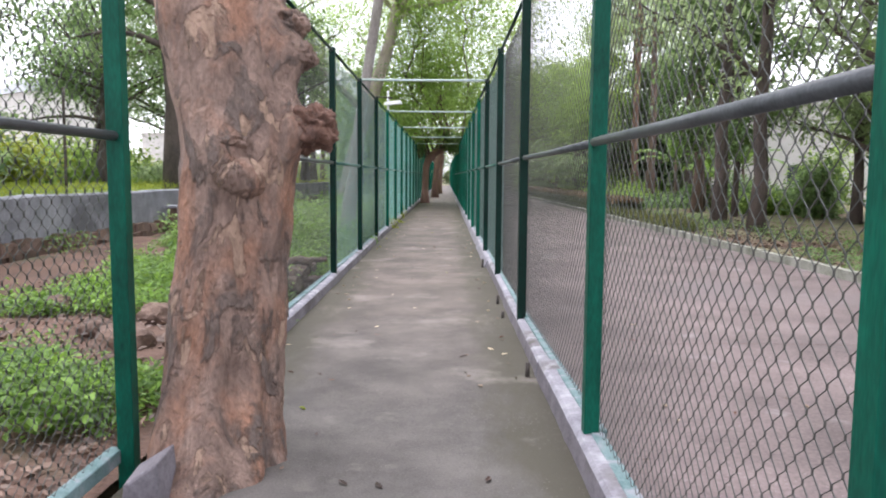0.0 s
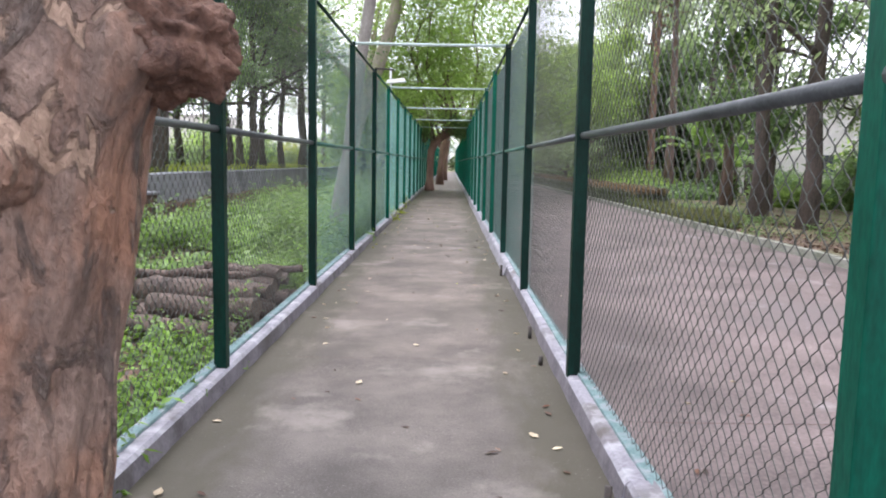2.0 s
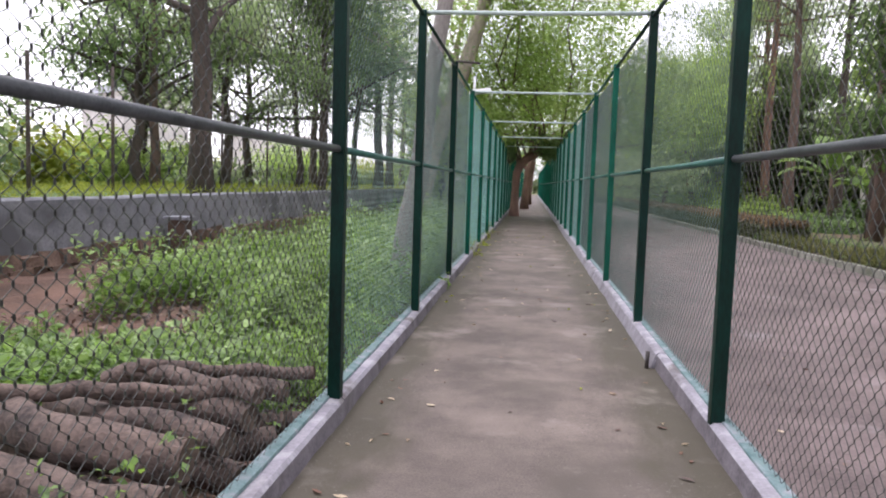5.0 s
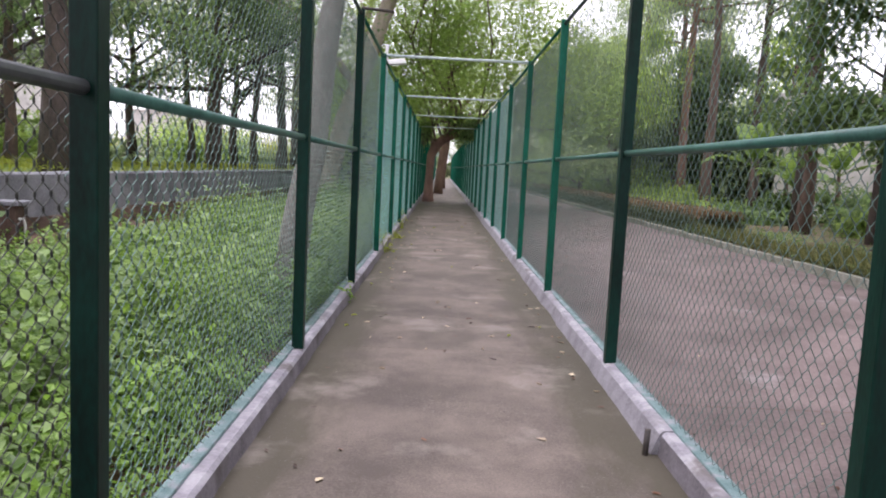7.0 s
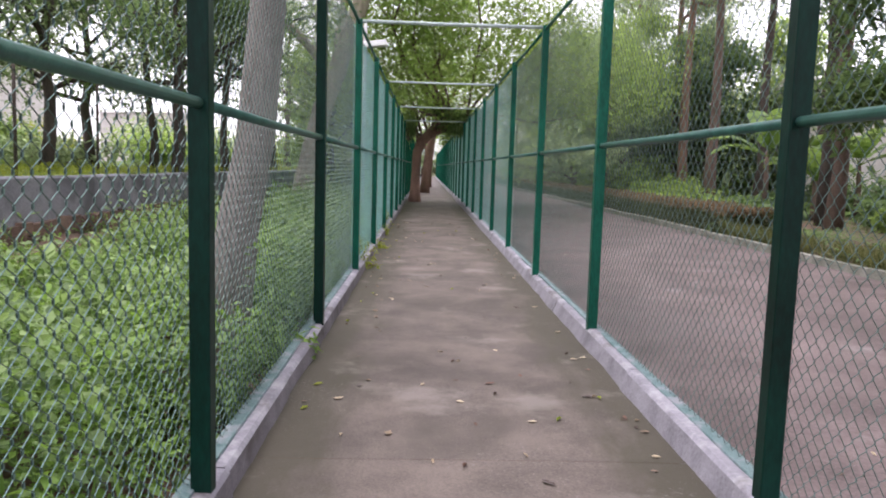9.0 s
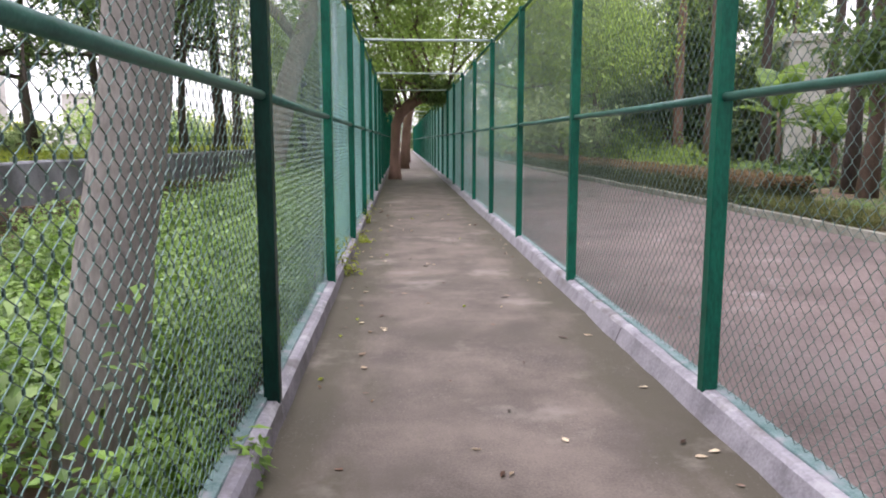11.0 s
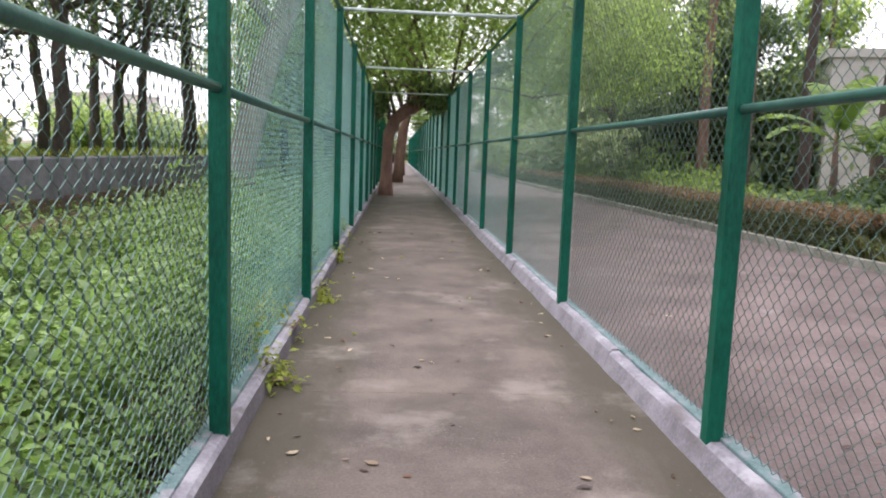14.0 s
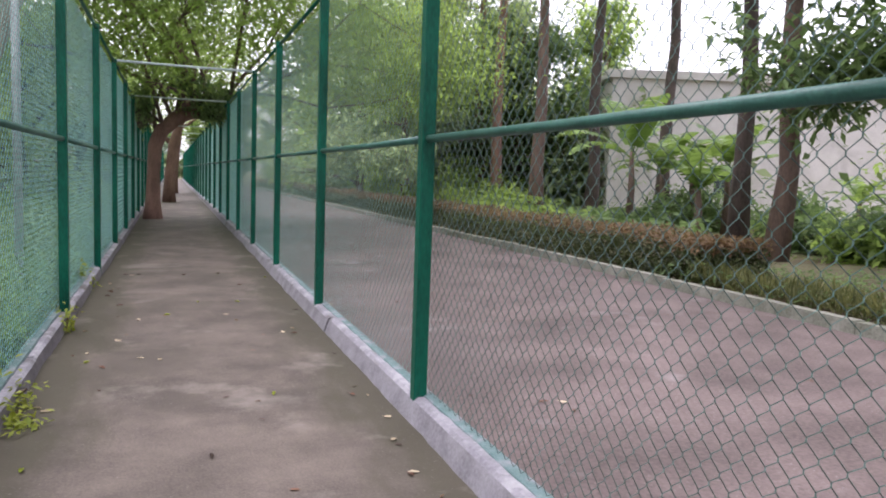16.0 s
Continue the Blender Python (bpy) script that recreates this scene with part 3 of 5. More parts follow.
def wire_mesh(length, z0, z1, pitch, radius, sides, hooked):
    """Zigzag strands hooked into one another; local x is outwards, y along the fence. Near meshes bend softly at the hooks."""
    rows_n = int(round((z1 - z0) / (pitch / 2)))
    strands = int(round(length / (pitch / 2)))
    if not hooked:
        steps = np.arange(rows_n + 1, dtype=float)
        swing = np.where(steps % 2 == 0, 1.0, -1.0)
    else:
        steps = np.concatenate([(k - 0.14, k + 0.14) for k in range(rows_n + 1)])
        swing = np.concatenate([(s_, s_) for s_ in np.where(np.arange(rows_n + 1) % 2 == 0, 1.0, -1.0)])
    zs = z0 + (z1 - z0) * np.clip(steps, 0, rows_n) / rows_n
    m = len(zs)
    verts, faces, count = [], [], 0
    ang = np.arange(sides) / sides * 2 * math.pi
    for s in range(strands):
        flip = 1 if s % 2 else -1
        y = (s + 0.5) * pitch / 2 + swing * flip * pitch / 4 * 1.06
        x = 0.062 + swing * flip * radius * 0.7
        if sides == 2:
            ring = np.stack([np.stack([x - radius * 0.8, y - radius * 0.8, zs], 1), np.stack([x + radius * 0.8, y + radius * 0.8, zs], 1)], 1)
            faces.extend((count + i * 2, count + i * 2 + 1, count + i * 2 + 3, count + i * 2 + 2) for i in range(m - 1))
        else:
            ring = np.stack([np.stack([x + radius * math.cos(t), y + radius * 1.25 * math.sin(t), zs], 1) for t in ang], 1)
            for i in range(m - 1):
                a = count + i * sides
                for j in range(sides):
                    faces.append((a + j, a + (j + 1) % sides, a + sides + (j + 1) % sides, a + sides + j))
        verts.append(ring.reshape(-1, 3))
        count += m * sides
    bld = Build()
    bld.v, bld.f, bld.count = verts, faces, count
    return bld


def fence_bay(length, detail, group, worn=False, paint=M_GREEN):
    """A post with the panel that follows it: rails, wire mesh, base strip. worn: half turns of wire painted as lit."""
    bay = thing("fence_bay", (0, 0, 0), "green painted steel post with chain-link wire panel", "fence", group)
    b = Build()
    b.box(-0.038, 0.038, -0.038, 0.038, BASE - 0.24, TOP + 0.02)
    part("post", b, paint, bay, "square green enamelled steel post", bevel=0.006)
    for name, z, r in (("mid_rail", MID, 0.021), ("top_rail", TOP - 0.02, 0.019)):
        b = Build()
        b.tube([(0, 0.036, z), (0, length / 2, z - 0.004), (0, length - 0.036, z)], r, 10)
        part(name, b, (M_RAIL if worn else M_RAIL_GREY) if name == "mid_rail" else paint, bay, "" if worn or name != "mid_rail" else "dull grey painted rail", smooth=True)
    b = Build()
    b.box(0.022, 0.086, 0.0, length, BASE - 0.05, BASE + 0.016)
    part("base_strip", b, M_KERB_GREEN, bay, "flaking teal painted strip along the kerb", bevel=0.006)
    pitch, radius, sides, hooked = detail
    # Bays further off take paler teal wire, haze put into the colour.
    web = wire_mesh(length, BASE + 0.01, TOP - 0.03, pitch, radius, sides, hooked).mesh("wire_mesh", M_WIRE_BROWN if not worn else M_WIRE if hooked else M_WIRE_LIT if pitch < 0.1 else M_WIRE_HAZE)
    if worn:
        # one half of every turn is paler, painting in the light it catches
        web.materials.append(M_WIRE_LIT if hooked else M_WIRE_HAZE)
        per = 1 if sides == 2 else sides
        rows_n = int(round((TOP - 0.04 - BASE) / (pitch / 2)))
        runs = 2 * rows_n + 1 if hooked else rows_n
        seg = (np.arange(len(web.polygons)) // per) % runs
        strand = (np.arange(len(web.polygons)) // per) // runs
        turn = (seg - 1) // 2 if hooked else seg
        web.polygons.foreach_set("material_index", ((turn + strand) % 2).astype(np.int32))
    part("wire_mesh", web, None, bay, "diamond chain-link mesh of green coated wire")
    return bay


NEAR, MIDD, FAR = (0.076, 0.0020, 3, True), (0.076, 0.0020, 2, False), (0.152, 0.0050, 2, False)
first = fence_bay(3.0, NEAR, "fence bays")
first.matrix_world = pose(RIGHT + 0.035, 3.7, 0, 0, 0, 0.67)
# dark bays: the shade on the posts is in their enamel tone
shaded_bay = fence_bay(3.0, NEAR, "fence bays", False, M_GREEN_SHADED)
shaded_bay.matrix_world = pose(RIGHT, 6.7, 0)
shaded_two_tone = fence_bay(3.0, NEAR, "fence bays", True, M_GREEN_SHADED)
shaded_two_tone.matrix_world = pose(RIGHT, 9.7, 0)
# two-tone wire here, its lit half turns painted pale
worn = fence_bay(3.0, NEAR, "fence bays", True, M_GREEN_LIT)
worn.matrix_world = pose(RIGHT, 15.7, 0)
mids = fence_bay(3.0, MIDD, "fence bays", True, M_GREEN_LIT)
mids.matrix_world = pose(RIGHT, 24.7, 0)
fars = fence_bay(3.0, FAR, "fence bays", True, M_GREEN_LIT)
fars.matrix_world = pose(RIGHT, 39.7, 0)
for k in range(3, 36):
    y = 3.7 + 3 * k
    if k not in (4, 7, 12):  # the models stand there
        copy_thing(shaded_two_tone if y < 13 else worn if y < 20 else mids if y < 31 else fars, pose(RIGHT, y, 0))
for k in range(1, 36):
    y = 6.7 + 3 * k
    copy_thing(shaded_bay if k < 2 else shaded_two_tone if y < 17 else worn if y < 20 else mids if y < 32 else fars, pose(LEFT, y, 0, 0, 0, 180))
entry = fence_bay(2.42, NEAR, "fence bays")
entry.matrix_world = pose(RIGHT + 0.01, 1.28, 0)
copy_thing(fars, pose(RIGHT, -1.72, 0))
copy_thing(fars, pose(RIGHT, -4.72, 0))
stub = fence_bay(2.25, NEAR, "fence bays", False, M_GREEN_SHADED)
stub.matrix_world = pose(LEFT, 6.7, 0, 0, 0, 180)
copy_thing(first, pose(LEFT, 3.43, 0, 0, 0, 180))
copy_thing(fars, pose(LEFT, 0.43, 0, 0, 0, 180))
copy_thing(fars, pose(LEFT, -2.57, 0, 0, 0, 180))

bar = None
for k in range(0, 17):
    at = pose(LEFT, 12.7 + 6 * k, TOP)
    if bar is None:
        b = Build()
        b.tube([(-0.02, 0, 0), (1.05, 0, -0.006), (RIGHT - LEFT + 0.02, 0, 0)], 0.02, 10)
        bar = solid("cross_bar", b, M_BAR, "pale green steel tie bar spanning between the fences", "tie bar", group="overhead tie bars", smooth=True)
        bar.matrix_world = at
    else:
        copy_thing(bar, at)


# ---- trees ----
def limb_points(rng, start, direction, length, steps, sag=0.0, wander=0.12):
    p, d = np.array(start, float), np.array(direction, float)
    d /= np.linalg.norm(d)
    pts = [p.copy()]
    for _ in range(steps):
        d = d + rng.normal(0, wander, 3) + np.array([0, 0, -sag])
        d /= np.linalg.norm(d)
        p = p + d * length / steps
        pts.append(p.copy())
    return np.array(pts)


def tree(name, at, label, rng, trunk_pts, trunk_r, limbs, leaf_mat, bark, leaves, leaf_size, clump, group="", aspect=0.4, droop=0.2, twigs=4, sides=12, category="tree", flat=0.7, trunk=None, above=0.0, limb_bark=None, limb_share=0.55, wander=0.12):
    """A trunk through trunk_pts, limbs [(height share, azimuth, elevation, length)], twigs, and clumps of leaves at their ends."""
    root = thing(name, at, label, category, group)
    tp = np.asarray(trunk_pts, float)
    if trunk is None:
        b = Build()
        b.tube(tp, trunk_r, sides, 0.035, rng)
        part("trunk", b, bark, root, smooth=True)
    else:
        part("trunk", trunk, bark, root, smooth=True)
    b, ends = Build(), []
    wood = []
    radii = np.interp(np.linspace(0, 1, 50), np.linspace(0, 1, len(tp)), np.broadcast_to(trunk_r, (len(tp),)))
    for share, az, el, length in limbs:
        f = share * (len(tp) - 1)
        i = min(int(f), len(tp) - 2)
        start = tp[i] + (tp[i + 1] - tp[i]) * (f - i)
        a, e = radians(az), radians(el)
        d = (math.cos(a) * math.cos(e), math.sin(a) * math.cos(e), math.sin(e))
        pts = limb_points(rng, start, d, length, 6, 0.0, wander)
        r0 = radii[int(share * 49)] * limb_share
        lb = Build()
        lb.tube(pts, np.linspace(r0, r0 * 0.3, 7), 7)
        wood.append(lb)
        for _ in range(twigs):
            j = rng.integers(2, 7)
            dd = np.array(d) + rng.normal(0, 0.6, 3)
            tw = limb_points(rng, pts[j], dd, length * rng.uniform(0.25, 0.5), 4)
            b.tube(tw, np.linspace(r0 * 0.3, r0 * 0.08, 5), 3, caps=False)
            ends.append(tw[-1])
            ends.append(tw[2])
        ends.extend(pts[3:])
    if limbs:
        for lb in wood:
            part("limb", lb, limb_bark or bark, root, smooth=True)
        tagged(part("brushwood", b, limb_bark or bark, root, smooth=True), kind="stuff")
    if leaves and ends:
        ends = np.array(ends)
        pick = ends[rng.integers(0, len(ends), leaves)]
        off = rng.normal(0, 1, (leaves, 3)) * np.array([clump, clump, clump * flat])
        spots = pick + off
        spots = spots[spots[:, 2] > above + 0.6 * rng.uniform(0, 1, len(spots)) ** 2]
        b = Build()
        b.add_quads(leaf_quads(rng, spots, leaf_size, aspect, droop))
        tagged(part("crown", b, leaf_mat, root), kind="stuff")
    return root


# near tree: a thick knotted trunk in the fence line
def knotted_trunk():
    b = Build()
    n, m = 144, 300
    rows = []
    for k in range(m + 1):
        z = -0.15 + 5.2 * k / m
        cx = float(np.interp(z, (0, 0.9, 1.5, 2.2, 3.2, 5.2), (-0.055, -0.045, -0.055, -0.19, -0.34, -0.6)))
        cy = 0.29 * z
        base = float(np.interp(z, (-0.15, 0.05, 0.35, 0.9, 1.5, 2.2, 3.2, 5.2), (0.31, 0.285, 0.265, 0.262, 0.290, 0.335, 0.30, 0.22)))
        for j in range(n):
            a = j / n * 2 * math.pi
            ca, sa_ = math.cos(a), math.sin(a)
            flute = 0.022 * math.sin(3 * a + 0.5 * z + 0.6) + 0.014 * math.sin(7 * a - 0.9 * z)
            lump = 0.035 * noise.noise(Vector((ca * 1.3, sa_ * 1.3, z * 0.9))) + 0.022 * noise.noise(Vector((ca * 3.2, sa_ * 3.2, z * 2.2))) + 0.014 * noise.noise(Vector((ca * 7, sa_ * 7, z * 5))) + 0.007 * noise.noise(Vector((ca * 18, sa_ * 18, z * 11)))
            peel = 0.006 if noise.noise(Vector((ca * 2.6 + 5, sa_ * 2.6, z * 2.1))) > 0.12 else 0.0
            r = base + flute * (0.7 + 0.9 * math.exp(-max(z, 0) / 0.4)) + lump + peel
            for ka, kz, sa, sz, h in KNOTS:
                da = (a - ka + math.pi) % (2 * math.pi) - math.pi
                if abs(da) < 3 * sa and abs(z - kz) < 3 * sz:
                    r += h * math.exp(-(da / sa) ** 2 - ((z - kz) / sz) ** 2)
            rows.append((cx + r * ca, cy + r * sa_, z))
    faces = [(k * n + j, k * n + (j + 1) % n, (k + 1) * n + (j + 1) % n, (k + 1) * n + j) for k in range(m) for j in range(n)]
    faces.append(tuple(m * n + j for j in range(n)))
    b.add(rows, faces)
    return b


def burl(at, size, seed, rough, material, parent, label):
    """A swollen knot grown out of the trunk."""
    bm = bmesh.new()
    bmesh.ops.create_icosphere(bm, subdivisions=5, radius=1)
    for v in bm.verts:
        p = v.co.copy()
        k = 1 + rough * noise.noise(p * 1.7 + Vector((seed, 0, 0))) + rough * 0.6 * noise.noise(p * 4.0 + Vector((0, seed, 0))) + rough * 0.3 * noise.noise(p * 9.0)
        v.co = Vector((p.x * size[0] * k, p.y * size[1] * k, p.z * size[2] * k)) + Vector(at)
    me = bpy.data.meshes.new("burl")
    bm.to_mesh(me)
    bm.free()
    me.materials.append(material)
    me.polygons.foreach_set("use_smooth", [True] * len(me.polygons))
    return part("burl", me, material, parent, label)


# angle, height, spread in angle and height, swelling
KNOTS = [(-0.25, 1.63, 0.32, 0.15, 0.13), (-0.30, 2.03, 0.34, 0.20, 0.13), (-1.50, 1.45, 0.34, 0.17, 0.045), (-0.5, 0.75, 0.2, 0.1, 0.03),
         (-2.6, 0.10, 0.5, 0.22, 0.05), (-0.55, 1.12, 0.12, 0.10, 0.025), (-1.9, 0.9, 0.2, 0.3, 0.02), (-1.15, 0.5, 0.10, 0.45, -0.03), (-0.45, 0.55, 0.1, 0.06, -0.03), (-0.75, 0.2, 0.2, 0.25, 0.03), (-1.4, -0.05, 0.7, 0.25, 0.14)]
rng = np.random.default_rng(11)
NEAR_TREE = (-0.68, 3.58, 0)
tree("knotted_tree", NEAR_TREE, "thick knotted tree with flaking pinkish-brown bark in the fence line", rng,
     [(0, 0, -0.1), (-0.07, 0.44, 1.5), (-0.15, 0.87, 3.0), (-0.35, 1.25, 4.3), (-0.5, 1.5, 5.0)], (0.4, 0.32, 0.3, 0.26, 0.2),
     [(0.62, 175, 45, 3.2), (0.75, 250, 50, 3.0), (0.85, 20, 60, 3.5), (0.98, 110, 60, 3.2), (0.98, 300, 55, 3.0)], M_CANOPY, M_BARK, 3500, 0.13, 0.55, trunk=knotted_trunk())
knotted = bpy.data.objects["knotted_tree"]
for at, size, seed, rough, mat, lab in (((0.33, 0.43, 1.62), (0.135, 0.12, 0.115), 3, 0.35, M_BURL, "raw reddish burl"), ((0.24, 0.52, 2.00), (0.10, 0.10, 0.085), 5, 0.3, M_BARK, "knobbly bark burl"), ((0.20, 0.56, 2.17), (0.10, 0.11, 0.075), 7, 0.3, M_BARK, "knobbly bark burl"),
                                        ((0.03, 0.145, 1.36), (0.13, 0.10, 0.11), 9, 0.10, M_BARK, "smooth rounded burl"), ((-0.02, 0.175, 1.53), (0.10, 0.07, 0.06), 11, 0.25, M_BARK, "small folded burl"), ((-0.09, 0.165, 1.44), (0.045, 0.06, 0.10), 13, 0.2, M_BARK, "small folded burl")):
    burl(at, size, seed, rough, mat, knotted, lab)

b = Build()
b.add([(-0.09, -0.10, -0.1), (0.09, -0.12, -0.1), (0.10, 0.1, -0.1), (-0.10, 0.1, -0.1), (-0.075, -0.09, 0.10), (0.075, -0.10, 0.20), (0.08, 0.09, 0.22), (-0.08, 0.09, 0.12)], [(0, 3, 2, 1), (4, 5, 6, 7), (0, 1, 5, 4), (1, 2, 6, 5), (2, 3, 7, 6), (3, 0, 4, 7)])
solid("kerb_stone", b, M_KERB_FACE, "dark broken kerb stone leaning against the knotted tree", "stone", bevel=0.012, at=(-0.90, 3.16, 0))

# far trees standing in the walk, leaning over it
rng = np.random.default_rng(12)
# The limbs get a darker bark than the trunk, shade put into colour.
leaner = tree("leaning_tree", (-0.72, 38.6, 0), "reddish-brown tree leaning across the footpath under a spreading green crown", rng,
     [(0, 0, -0.1), (0.02, 0, 0.5), (0.03, 0, 1.2), (0.07, 0, 1.9), (0.22, 0, 2.3), (0.56, 0, 2.62), (1.08, 0.05, 2.92), (1.75, 0.1, 3.08), (2.6, 0.3, 3.45)], (0.26, 0.18, 0.165, 0.17, 0.18, 0.20, 0.21, 0.18, 0.12),
     [(0.40, 165, 84, 5.5), (0.62, 90, 75, 8.0), (0.72, 290, 62, 7.5), (0.86, 0, 45, 6.0), (1.0, 60, 50, 6.5), (1.0, 330, 35, 6.0), (0.52, 225, 62, 8.0), (0.8, 260, 45, 7.5), (0.68, 270, 38, 6.5), (0.95, 280, 30, 6.0),
      (0.55, 195, 60, 6.5), (1.0, 20, 65, 7.0), (0.78, 262, 55, 10.0), (0.9, 280, 48, 10.0), (0.6, 150, 60, 7.0)],
     M_CANOPY, M_BARK_RED, 68000, 0.17, 0.6, droop=0.3, twigs=8, above=2.8, limb_bark=M_BARK_BROWN, limb_share=0.3, wander=0.3)
burl((1.42, 0.0, 2.98), (0.40, 0.34, 0.26), 21, 0.4, M_BARK_DARK, leaner, "dark swollen burl under the leaves")
burl((-0.22, 0.0, 2.75), (0.15, 0.2, 0.42), 23, 0.4, M_BARK_DARK, leaner, "dark stub of a lost limb")
lump = np.random.default_rng(122)
b = Build()
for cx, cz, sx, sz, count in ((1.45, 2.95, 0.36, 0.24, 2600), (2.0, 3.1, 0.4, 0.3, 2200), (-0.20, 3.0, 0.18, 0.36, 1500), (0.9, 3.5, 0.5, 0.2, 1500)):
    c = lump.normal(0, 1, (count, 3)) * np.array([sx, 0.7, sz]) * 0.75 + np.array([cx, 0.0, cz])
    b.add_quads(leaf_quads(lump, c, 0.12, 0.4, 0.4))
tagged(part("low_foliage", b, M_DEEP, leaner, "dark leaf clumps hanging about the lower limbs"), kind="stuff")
for (x, y), lean, seed in (((-0.35, 48.9), 0.5, 13), ((-0.15, 60.0), 0.3, 14)):
    rng = np.random.default_rng(seed)
    tree("leaning_tree", (x, y, 0), "reddish-brown tree beside the footpath with a spreading crown", rng,
         [(0, 0, -0.1), (0.03, 0, 1.0), (0.15, 0, 2.2), (lean, 0.1, 3.4), (lean * 1.8, 0.2, 4.6)], (0.27, 0.19, 0.175, 0.165, 0.13),
         [(0.5, 150, 50, 4.0), (0.65, 260, 50, 4.2), (0.75, 20, 50, 4.2), (0.9, 100, 60, 4.0), (1.0, 330, 45, 4.0), (1.0, 220, 60, 4.0)],
         M_CANOPY, M_BARK_RED, 9000, 0.2, 0.7, droop=0.3, twigs=6, above=3.3)

# pale leaning trunks left of the fence
rng = np.random.default_rng(15)
tree("pale_tree", (-1.72, 15.1, 0), "tall slim pale grey tree leaning over the fence", rng,
     [(0, 0, -0.2), (0.15, 0, 0.9), (0.26, 0, 1.5), (0.35, 0, 2.5), (0.45, 0, 3.1), (0.61, 0, 4.1), (0.75, 0, 5.0), (1.1, 0.1, 8.0), (1.3, 0.2, 11.0)], (0.18, 0.145, 0.133, 0.118, 0.102, 0.10, 0.095, 0.08, 0.06),
     [(0.78, 200, 40, 2.6), (0.85, 100, 50, 2.8), (0.9, 330, 50, 2.5), (1.0, 60, 60, 2.4), (1.0, 250, 55, 2.4)], M_FEATHER, M_BARK_PALE, 3500, 0.15, 0.6)
rng = np.random.default_rng(16)
tree("rain_tree", (-4.3, 34.0, 0), "huge grey-barked spreading tree shading the walk", rng,
     [(0, 0, -0.2), (0.15, 0, 1.0), (0.6, 0, 3.0), (1.4, 0.1, 5.2), (2.1, 0.2, 7.4), (2.6, 0.3, 10.0)], (0.42, 0.34, 0.31, 0.29, 0.25, 0.17),
     [(0.5, 200, 35, 7.5), (0.55, 110, 40, 8.0), (0.85, 60, 45, 8.0), (0.9, 160, 50, 7.0), (1.0, 260, 50, 7.5), (1.0, 340, 45, 8.0), (1.0, 90, 55, 7.0), (0.88, 300, 20, 7.5), (0.92, 270, 12, 7.5), (0.9, 330, 15, 6.5), (0.95, 240, 30, 8.0)],
     M_CANOPY, M_BARK_TAN, 34000, 0.16, 0.6, droop=0.3, twigs=9)


def row_tree(at, height, r, seed, leaf_mat, bark, leaves, first_limb=0.4, size=0.2, label="tall slim dark-barked tree with sparse feathery foliage", lean=0.0, group="tree rows", spread=1.0):
    rng = np.random.default_rng(seed)
    n = 7
    pts = [(lean * height * (k / n) ** 1.2 + rng.normal(0, 0.05), rng.normal(0, 0.05), -0.2 + height * k / n) for k in range(n + 1)]
    radii = np.linspace(r, r * 0.4, n + 1)
    radii[0] = r * 1.35
    limbs = [(rng.uniform(first_limb, 1.0), rng.uniform(0, 360), rng.uniform(5, 50), rng.uniform(1.8, 3.6) * spread) for _ in range(13)]
    return tree("tree", at, label, rng, pts, radii, limbs, leaf_mat, bark, leaves, size, 0.5 * spread, group, droop=0.3, twigs=4, sides=9)


ROW_RIGHT = [(8.0, 18.2, 11, 0.19, 0.3, "d"), (8.3, 21.6, 11, 0.20, 0.35, "d"), (9.8, 28.0, 13, 0.19, 0.55, "b"), (10.5, 29.9, 13, 0.19, 0.55, "d"),
             (14.6, 37.8, 14, 0.22, 0.62, "d"), (13.4, 40.2, 14, 0.22, 0.62, "d"), (11.6, 40.9, 14, 0.24, 0.62, "b"), (11.6, 44.2, 14, 0.24, 0.6, "r"), (12.4, 48.0, 12, 0.25, 0.4, "r"),
             (8.6, 14.0, 11, 0.2, 0.35, "d"), (9.4, 8.5, 11, 0.22, 0.35, "d"), (12.5, 22.0, 12, 0.15, 0.4, "d"), (13.5, 17.5, 12, 0.15, 0.4, "b"), (12.2, 55.0, 12, 0.25, 0.35, "b")]
BARKS = {"d": (M_BARK_DARK, "tall slim dark-barked tree beside the road"), "b": (M_BARK_BROWN, "tall slim brown-barked tree beside the road"), "r": (M_BARK_RED, "tall slim reddish-barked tree beside the road")}
for i, (x, y, h, r, f, k) in enumerate(ROW_RIGHT):
    row_tree((x, y, 0.07), h, r, 100 + i, M_FEATHER, BARKS[k][0], 9000 if y > 42 else 4600, f, 0.22, BARKS[k][1], group="trees along the road", spread=0.95)
LEFT_TREES = [(-7.9, 22.6, 10, 0.28, 0.35, "d", 0), (-9.5, 13.5, 9, 0.17, 0.25, "d", 0), (-8.0, 38.5, 9, 0.15, 0.4, "d", 0.03), (-7.6, 42.0, 10, 0.24, 0.4, "d", -0.03),
              (-9.8, 36.0, 9, 0.14, 0.4, "d", -0.04), (-12.0, 28.0, 9, 0.16, 0.3, "b", 0), (-13.0, 19.0, 9, 0.15, 0.3, "d", 0), (-8.2, 48.0, 10, 0.24, 0.35, "d", 0), (-11.5, 44.0, 10, 0.2, 0.35, "d", 0), (-9.0, 57.0, 10, 0.2, 0.3, "b", 0)]
for i, (x, y, h, r, f, k, lean) in enumerate(LEFT_TREES):
    row_tree((x, y, TERRACE - 0.03), h, r, 200 + i, M_DEEP if i % 2 == 0 else M_FEATHER, BARKS[k][0], 5600, f, 0.16, "dark-barked tree on the raised lawn", lean, group="trees on the raised lawn", spread=1.0)



